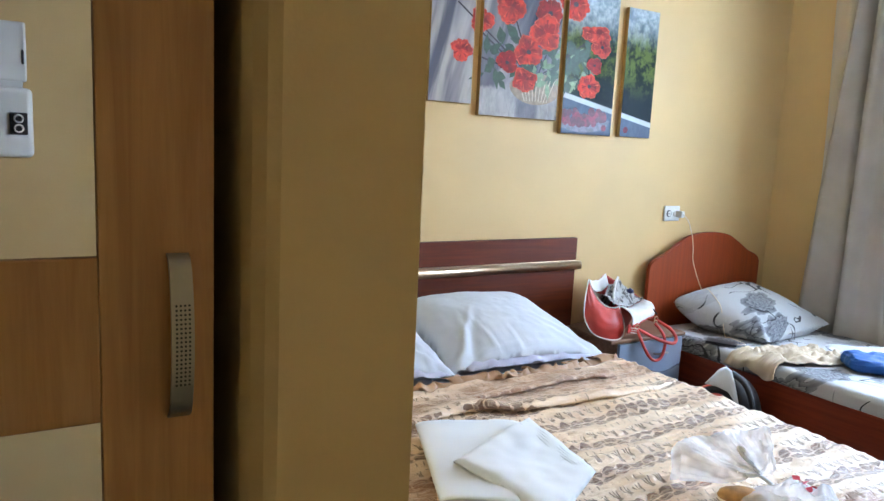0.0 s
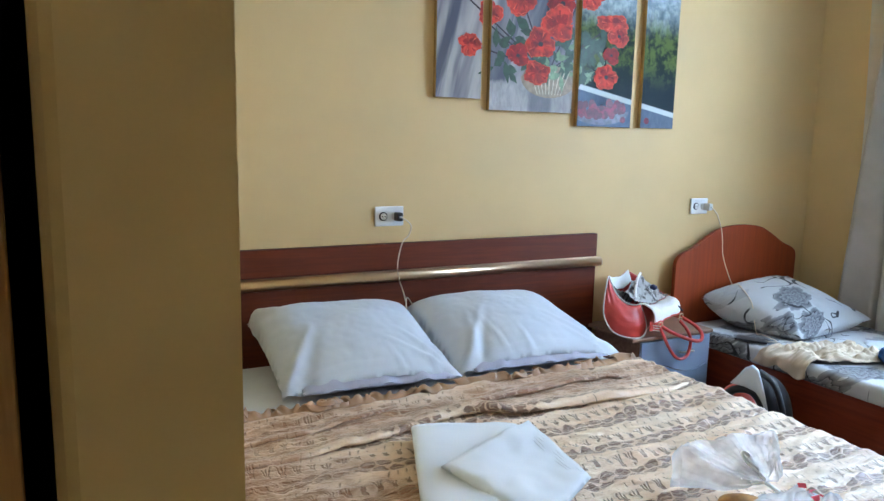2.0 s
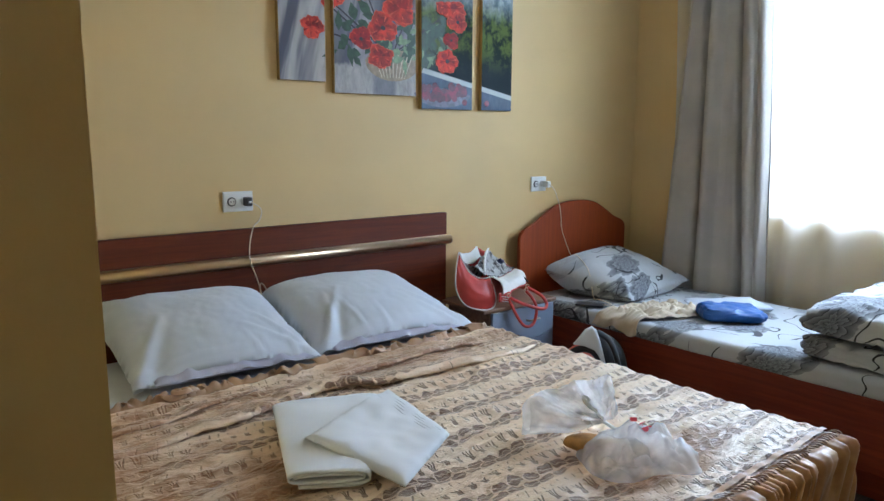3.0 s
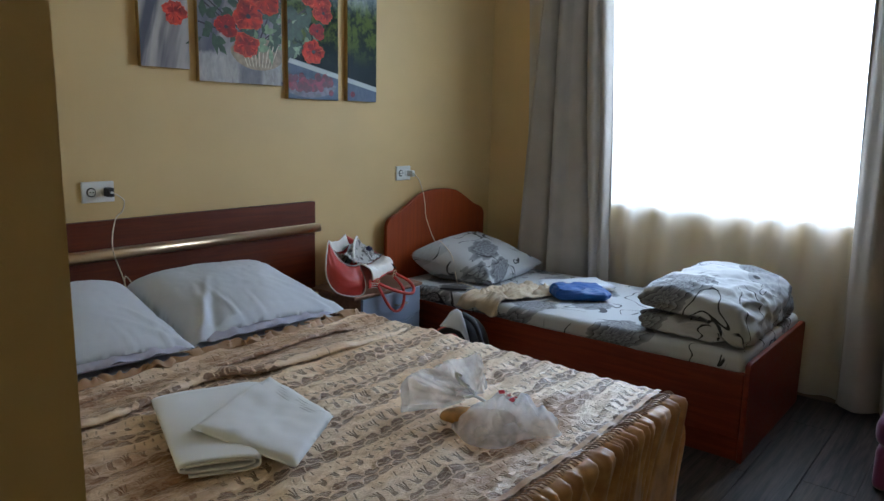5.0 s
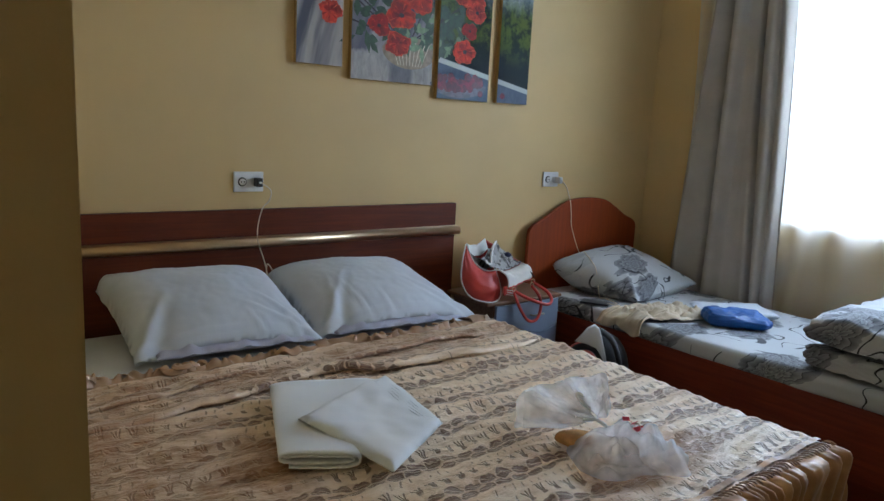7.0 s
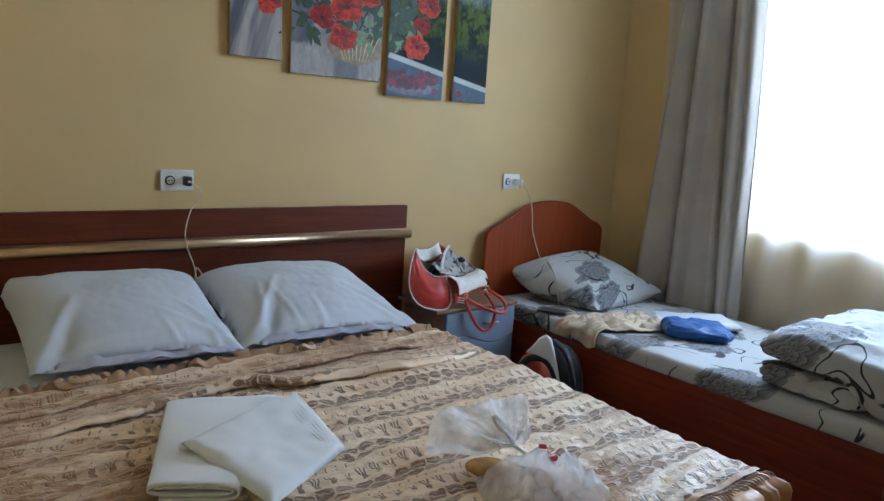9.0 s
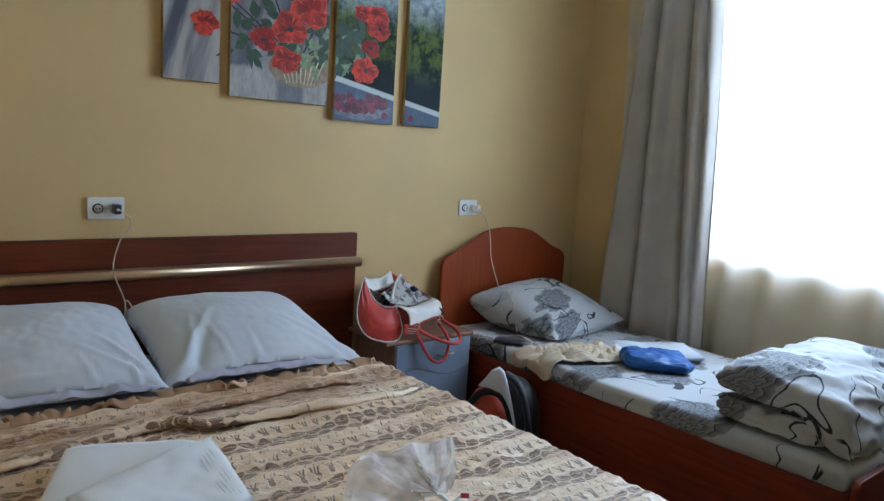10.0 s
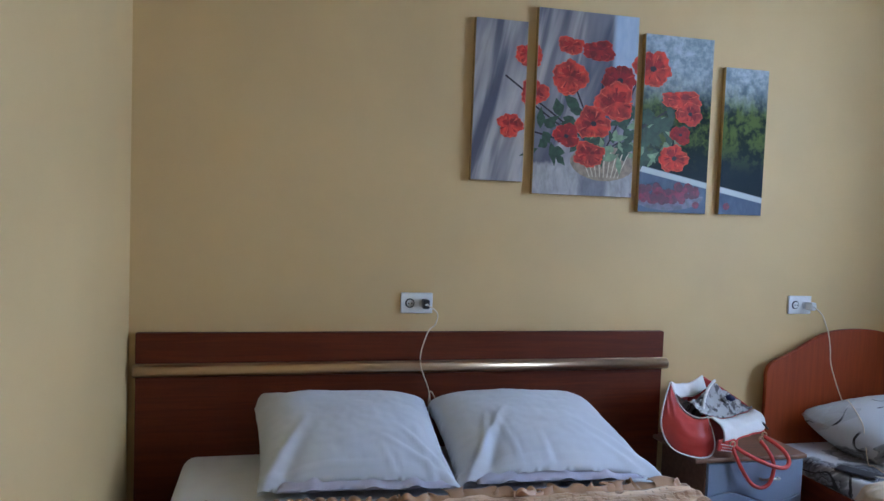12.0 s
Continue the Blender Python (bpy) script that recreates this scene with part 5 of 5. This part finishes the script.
def film_body(scale, seed):
    """The closed half of the bag: a low crumpled cushion of film lying on the cover."""
    def f(u, v):
        a = 2 * math.pi * u
        r = scale * (0.116 + 0.030 * math.cos(2 * (a + 0.9)) + 0.070 * math.exp(-(((a - 3.35 + math.pi) % (2 * math.pi) - math.pi) / 0.55) ** 2) + 0.022 * noise.noise(Vector((math.cos(a) * 2, math.sin(a) * 2, seed))))
        x, y = 1.325 + r * v * math.cos(a), -1.790 + r * v * math.sin(a)
        dome = max(0.0, 1 - v ** 2.2) ** 0.7
        side = 0.62 + 0.55 * math.cos(a - 0.75) * v
        ridge = abs(noise.noise(Vector((x * 13 + seed, y * 13, 1)))) + 0.6 * abs(noise.noise(Vector((x * 29, y * 29 + seed, 3))))
        z = ST + 0.014 + scale * (0.082 * dome * side + 0.06 * (ridge - 0.25) * dome ** 0.4)
        k = math.exp(-((x - KNOT.x) ** 2 + (y - KNOT.y) ** 2) / 0.0035)
        return (x, y, max(ST + 0.013, z * (1 - 0.7 * k) + 0.7 * k * KNOT.z))
    return f


low_f = film_body(1.0, 7.0)
part("lower_half", sheet(110, 40, low_f), FILM, bag, "", True)
part("lower_half", sheet(90, 32, film_body(0.86, 11.0)), FILM, bag, "", True)
part("knot", tube(curve([KNOT + Vector(o) for o in ((0.02, -0.03, -0.02), (0.0, 0.0, 0.0), (-0.03, 0.02, 0.02), (-0.055, 0.04, 0.022), (-0.045, 0.015, 0.002), (0.0, 0.0, 0.004), (-0.012, 0.025, 0.045), (-0.028, 0.045, 0.062), (-0.03, 0.03, 0.045), (0.0, -0.005, 0.006))], 6), 0.0048, 6), WHITE_PLASTIC, bag, "twisted film handles", True)
for u, v, w in ((0.10, 0.42, 0.034), (0.06, 0.30, 0.026), (0.17, 0.52, 0.018), (0.02, 0.55, 0.020), (0.13, 0.24, 0.014)):
    p, q, r = Vector(low_f(u, v)), Vector(low_f(u + 0.02, v)), Vector(low_f(u, v + 0.02))
    n = (q - p).cross(r - p).normalized()
    n = n if n.z > 0 else -n
    pr = box(-w / 2, w / 2, -0.006, 0.006, 0, 0.001, 0.0004, 1)
    bmesh.ops.transform(pr, matrix=Matrix.Translation(p + 0.004 * n) @ n.to_track_quat("Z", "Y").to_matrix().to_4x4(), verts=pr.verts)
    part("print", pr, RED_PRINT, bag, "red printed mark")
bread = thing("bread_roll", (1.27, -1.655, ST), "small golden brown bread roll inside the plastic bag", "bread")
part("crust", blob(pose(1.250, -1.680, ST + 0.034, 0, 0, -42) @ Matrix.Diagonal((0.058, 0.034, 0.022, 1)), 1.0, 0.10, 2, 3), BREAD, bread, "", True)

# ---------------------------------------------------------------- pouf by the window
pf = thing("pouf", (3.1, -2.8, 0), "low purple velour seat standing by the curtain", "pouf")
part("base", box(2.80, 3.50, -3.15, -2.50, 0.0, 0.18, 0.03, 4), PURPLE, pf, "", True)
part("cushion", box(2.79, 3.51, -3.16, -2.49, 0.172, 0.30, 0.05, 5), PURPLE, pf, "", True)

# ---------------------------------------------------------------- wardrobe in the entry
wd = thing("wardrobe", (-0.62, -1.88, 0), "light wood wardrobe with mirror insets and bowed metal handle", "wardrobe")
DY = -2.172
# Near-black instead of wood: the shade in the gap by the partition, as colour.
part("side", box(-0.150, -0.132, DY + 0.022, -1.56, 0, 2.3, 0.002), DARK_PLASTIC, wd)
part("side", box(-1.20, -1.18, DY + 0.022, -1.56, 0, 2.3, 0.002), WARDROBE_WOOD, wd)
part("back", box(-1.18, -0.152, -1.57, -1.56, 0, 2.3), WARDROBE_WOOD, wd)
part("top", box(-1.20, -0.132, DY + 0.022, -1.56, 2.301, 2.32, 0.002), WARDROBE_WOOD, wd)
DX0, DX1 = -0.655, -0.1245
MX0, MX1 = -0.585, -0.1985


def wardrobe_door(x0, x1, m0, m1, handle_x):
    zs = [(0.35, 1.177), (1.2905, 2.10)]
    door = part("door", box(x0, x1, DY + 0.0085, DY + 0.018, 0.06, 2.29, 0.001), WARDROBE_WOOD, wd, "light wood door")
    for xa, xb in ((x0, m0), (m1, x1)):
        part("stile", box(xa, xb, DY, DY + 0.0083, 0.06, 2.29, 0.0012), WARDROBE_WOOD, door)
    for za, zb in ((0.06, 0.35), (1.177, 1.2905), (2.10, 2.29)):
        part("rail", box(m0 + 0.0003, m1 - 0.0003, DY + 0.0002, DY + 0.0083, za, zb, 0.0012), WARDROBE_WOOD, door)
    for za, zb in zs:
        part("mirror", box(m0 + 0.0008, m1 - 0.0008, DY + 0.003, DY + 0.007, za + 0.0008, zb - 0.0008), MIRROR, door, "mirror glass inset")
    pts = curve([(handle_x, DY - 0.001, 1.292), (handle_x, DY - 0.010, 1.284), (handle_x, DY - 0.017, 1.26), (handle_x, DY - 0.019, 1.234), (handle_x, DY - 0.017, 1.208), (handle_x, DY - 0.010, 1.183), (handle_x, DY - 0.001, 1.175)], 6)
    hm = bmesh.new()
    rings = []
    for p in pts:
        w = 0.0073
        rings.append([hm.verts.new(p + Vector(o)) for o in ((-w, -0.002, 0), (w, -0.002, 0), (w, 0.002, 0), (-w, 0.002, 0))])
    for a, b in zip(rings, rings[1:]):
        for k in range(4):
            hm.faces.new((a[k], a[(k + 1) % 4], b[(k + 1) % 4], b[k]))
    hm.faces.new(rings[0]), hm.faces.new(rings[-1])
    hd = part("handle", hm, STEEL, door, "bowed metal handle with rows of dimples")
    if handle_x > -0.3:
        dots = bmesh.new()
        for r in range(19):
            z = 1.259 - r * 0.0031
            dy = DY - 0.019 + 0.002 * ((z - 1.234) / 0.026) ** 2
            for c in range(4):
                bmesh.ops.create_cone(dots, cap_ends=True, segments=6, radius1=0.00085, radius2=0.00085, depth=0.0006, matrix=pose(handle_x - 0.0042 + c * 0.0028, dy - 0.0022, z, 90))
        tagged(part("dimple", dots, DARK_PLASTIC, door), kind="stuff")
    return door


wardrobe_door(DX0, DX1, MX0, MX1, -0.1495)
wardrobe_door(-1.19, DX0 - 0.004, -1.12, -0.73, -1.16)

# ---------------------------------------------------------------- four-piece poppy picture
CANVASES = [(1.252, 1.470, 1.560, 2.196), (1.511, 1.953, 1.516, 2.260), (1.985, 2.307, 1.460, 2.200), (2.370, 2.583, 1.462, 2.093)]
FACE = -0.0262
art = []
for k, (x0, x1, z0, z1) in enumerate(CANVASES):
    words = ["grey drapery and red poppies", "red poppies in a glass vase", "poppies above a dish of berries", "dark green garden"][k]
    ob = thing("canvas_picture", ((x0 + x1) / 2, -0.002, z0), "unframed stretched canvas painted with " + words, "picture", "four-piece poppy picture")
    part("stretcher", box(x0, x1, -0.025, -0.001, z0, z1, 0.003), CANVAS_EDGE, ob)
    part("painted_face", box(x0 + 0.0015, x1 - 0.0015, FACE, -0.0252, z0 + 0.0015, z1 - 0.0015), DRAPE_ART if k < 2 else GARDEN_ART, ob)
    art.append(ob)


def clip(poly, x0, x1, z0, z1):
    """The part of a flat outline that lies on one canvas."""
    for axis, lim, sign in ((0, x0, 1), (0, x1, -1), (1, z0, 1), (1, z1, -1)):
        got = []
        for a, b in zip(poly, poly[1:] + poly[:1]):
            ia, ib = sign * (a[axis] - lim) >= 0, sign * (b[axis] - lim) >= 0
            if ia:
                got.append(a)
            if ia != ib:
                t = (lim - a[axis]) / (b[axis] - a[axis])
                got.append((a[0] + t * (b[0] - a[0]), a[1] + t * (b[1] - a[1])))
        poly = got
        if len(poly) < 3:
            return []
    return poly


LAYER = [0]


def daub(name, polys, material, label="", stuff=False):
    """Flat painted shapes, cut at the canvases' rims; with stuff, all of them in one part."""
    LAYER[0] += 1
    y = FACE - 0.0002 - 0.000012 * LAYER[0]
    for ob, (x0, x1, z0, z1) in zip(art, CANVASES):
        bm = bmesh.new()
        for i, poly in enumerate(polys):
            q = clip(poly, x0 + 0.002, x1 - 0.002, z0 + 0.002, z1 - 0.002)
            if len(q) > 2:
                bm.faces.new([bm.verts.new((a, y - 0.000002 * i, b)) for a, b in q])
                if not stuff:
                    part(name, bm, material, ob)
                    bm = bmesh.new()
        if len(bm.faces):
            tagged(part(name, bm, material, ob), kind="stuff")
        else:
            bm.free()


def petal(cx, cz, r, a, wide, seed, squash):
    """One ruffled petal that fans out from the flower's heart."""
    pts = []
    for k in range(19):
        t = k / 18
        ang = a + (t - 0.5) * wide
        rr = r * (0.50 + 0.50 * math.sin(math.pi * t) ** 0.6) * (1 + 0.34 * noise.noise(Vector((t * 3.5, seed * 1.7, 0))) + 0.05 * math.sin(t * 40 + seed))
        pts.append((cx + rr * math.cos(ang), cz + squash * rr * math.sin(ang)))
    return pts + [(cx, cz)]


def streak(cx, cz, r, a, seed, squash):
    """A thin brush stroke along a petal."""
    b = a + 0.10 + 0.05 * math.sin(seed * 7)
    r0, r1 = r * 0.35, r * (0.80 + 0.12 * math.sin(seed * 3))
    return [(cx + r0 * math.cos(a), cz + squash * r0 * math.sin(a)), (cx + r1 * math.cos(a - 0.04), cz + squash * r1 * math.sin(a - 0.04)), (cx + r1 * 0.97 * math.cos(b), cz + squash * r1 * 0.97 * math.sin(b))]


def rim(px, pz, r, a, wide, seed, squash):
    """A thin light stroke along a petal's outer edge."""
    outer = petal(px, pz, r, a, wide, seed, squash)[3:-4]
    return outer + [(px + (x - px) * 0.94, pz + (z - pz) * 0.94) for x, z in reversed(outer)]


def poppy(px, pz, r, tone=0, squash=0.85, seed=0.0):
    """Broad overlapping petals, darker towards the heart, with light rims and fine veins."""
    dark, mid, light = [(POPPY_SHADE, POPPY, POPPY_PALE), (POPPY_SHADE, POPPY, POPPY_PALE), (POPPY_DEEP, POPPY_SHADE, POPPY)][tone]
    for k in range(3):
        a = seed + k * 2.1
        daub("petal", [petal(px, pz, r, a, 2.7, seed + k, squash)], mid)
        daub("shade", [petal(px, pz, r * 0.62, a, 2.2, seed + k + 5, squash)], dark)
        daub("rim", [rim(px, pz, r, a, 2.7, seed + k, squash)], light)
    low = seed + 0.4 if math.sin(seed) < 0 else -1.4 + 0.3 * math.sin(seed * 5)
    daub("petal", [petal(px + 0.04 * r, pz + 0.05 * r, r * 0.96, low, 2.5, seed + 21, squash)], mid)
    daub("rim", [rim(px + 0.04 * r, pz + 0.05 * r, r * 0.96, low, 2.5, seed + 21, squash)], light)
    daub("vein", [streak(px, pz, r * 0.85, seed + 0.2 + k * 0.9, seed + k + 3, squash) for k in range(7)], POPPY_DEEP, "", True)
    daub("vein", [streak(px, pz, r * 0.92, seed + 0.6 + k * 1.3, seed + k + 8, squash) for k in range(5)], light, "", True)
    if squash > 0.7 and int(seed * 10) % 3 != 1:
        daub("heart", [[(px + 0.17 * r * math.cos(a) + 0.03 * r, pz + 0.13 * r * math.sin(a)) for a in [k * 0.7 for k in range(9)]]], ART_DARK)


def leaf(x, z, a, l, w):
    ca, sa = math.cos(a), math.sin(a)
    pts = []
    for t, s in ((0, 0), (0.25, 0.8), (0.5, 1), (0.7, 0.6), (1, 0), (0.7, -0.5), (0.5, -1), (0.25, -0.7)):
        pts.append((x + ca * t * l - sa * s * w, z + sa * t * l + ca * s * w))
    return pts


rng = random.Random(5)
stems = []
for a, b in (((1.80, 1.68), (1.46, 1.90)), ((1.80, 1.70), (1.66, 2.0)), ((1.80, 1.70), (1.80, 2.0)), ((1.8, 1.7), (1.44, 1.78)), ((1.82, 1.7), (2.12, 1.9)), ((1.82, 1.7), (1.98, 2.05)), ((1.8, 1.7), (1.38, 1.98))):
    dx, dz = b[0] - a[0], b[1] - a[1]
    L = math.hypot(dx, dz)
    nx, nz = -dz / L * 0.0035, dx / L * 0.0035
    stems.append([(a[0] + nx, a[1] + nz), (b[0] + nx, b[1] + nz), (b[0] - nx, b[1] - nz), (a[0] - nx, a[1] - nz)])
daub("stem", stems, ART_DARK)
daub("leaves", [leaf(1.80 + rng.uniform(-0.27, 0.34), 1.74 + rng.uniform(-0.06, 0.12), rng.uniform(0, 6.28), rng.uniform(0.05, 0.11), rng.uniform(0.012, 0.026)) for k in range(70)], ART_LEAF, "", True)
daub("leaves", [leaf(1.86 + rng.uniform(-0.12, 0.34), 1.74 + rng.uniform(-0.07, 0.10), rng.uniform(0, 6.28), rng.uniform(0.04, 0.09), rng.uniform(0.010, 0.022)) for k in range(40)], ART_LEAF_PALE, "", True)
vase = [(1.82 + 0.15 * math.cos(a), 1.665 + 0.085 * math.sin(a)) for a in [math.pi + k * math.pi / 14 for k in range(15)]] + [(1.93, 1.72), (1.71, 1.72)]
daub("vase", [vase], ART_GLASS)
daub("vase_ribs", [[(1.82 + 0.12 * s, 1.70), (1.82 + 0.12 * s + 0.006, 1.70), (1.82 + 0.07 * s + 0.004, 1.595), (1.82 + 0.07 * s, 1.595)] for s in (-0.9, -0.68, -0.46, -0.23, 0, 0.23, 0.46, 0.68, 0.9)], ART_RIB, "", True)
for x, z, r, tone, sq, seed in (
        (1.655, 2.118, 0.062, 0, 0.6, 0.3), (1.775, 2.108, 0.078, 2, 0.55, 1.2), (1.655, 1.995, 0.080, 0, 0.9, 2.2),
        (1.875, 1.995, 0.085, 2, 0.85, 0.9), (1.862, 1.905, 0.092, 0, 0.85, 3.1), (1.765, 1.812, 0.082, 0, 0.95, 1.7),
        (1.648, 1.755, 0.062, 2, 0.8, 2.9), (1.752, 1.686, 0.076, 0, 0.75, 0.1), (1.500, 1.918, 0.062, 1, 0.95, 4.0),
        (1.478, 2.066, 0.066, 1, 0.75, 1.0), (1.405, 1.785, 0.056, 0, 0.9, 2.5), (2.022, 2.055, 0.092, 1, 0.85, 0.6),
        (2.165, 1.935, 0.105, 1, 0.42, 1.1), (2.205, 1.880, 0.064, 1, 0.75, 3.3), (2.140, 1.690, 0.076, 0, 0.8, 2.0),
        (2.165, 1.790, 0.050, 2, 0.8, 5.0)):
    poppy(x, z, r, tone, sq, seed)
bowl = [(2.115 + 0.175 * math.cos(a), 1.535 + 0.065 * math.sin(a)) for a in [math.pi + k * math.pi / 16 for k in range(17)]]
daub("dish", [bowl], ART_BOWL)
berries = []
for k in range(48):
    bx, bz, r = 2.115 + rng.uniform(-0.145, 0.155), 1.535 + rng.uniform(-0.025, 0.040), rng.uniform(0.014, 0.022)
    berries.append([(bx + r * math.cos(a), bz + r * math.sin(a)) for a in [i * 0.7 for i in range(9)]])
daub("berry", berries[:20], ART_BERRY)
daub("berry", berries[20:40], ART_BERRY_DARK)
daub("berry", berries[40:], BERRY)
daub("berry", [[(x + 0.017 * math.cos(a), 1.497 + 0.016 * math.sin(a)) for a in [i * 0.7 for i in range(9)]] for x in (2.255, 2.405)], ART_BERRY)

# ---------------------------------------------------------------- floor boards
floor = thing("floor", (1.0, -2.0, 0), "grey-brown wood laminate floor boards", "floor", "", "structure")
BOARD_L, BOARD_W = 1.28, 0.19
board_meshes = {}


def board_mesh(length):
    """Boards of one length share their mesh."""
    key = round(length, 3)
    if key not in board_meshes:
        bmx = box(-key / 2 + 0.0006, key / 2 - 0.0006, -BOARD_W / 2 + 0.0006, BOARD_W / 2 - 0.0006, -0.011, 0.0, 0.0012, 1)
        board_meshes[key] = bpy.data.meshes.new("board")
        bmx.to_mesh(board_meshes[key])
        bmx.free()
        board_meshes[key].materials.append(LAMINATE)
    return board_meshes[key]


ry = 0
y = -BOARD_W / 2
while y - BOARD_W / 2 > YB - 0.1:
    x = -1.60 - (ry * 0.47 % 1) * BOARD_L
    while x < XW - 0.05:
        x0, x1 = max(x, -1.60), min(x + BOARD_L, XW)
        if x1 - x0 > 0.05:
            b = new("plank", board_mesh(x1 - x0))
            b.parent = floor
            b.location = ((x0 + x1) / 2 - 1.0, y + 2.0, 0)
        x += BOARD_L
    y -= BOARD_W
    ry += 1
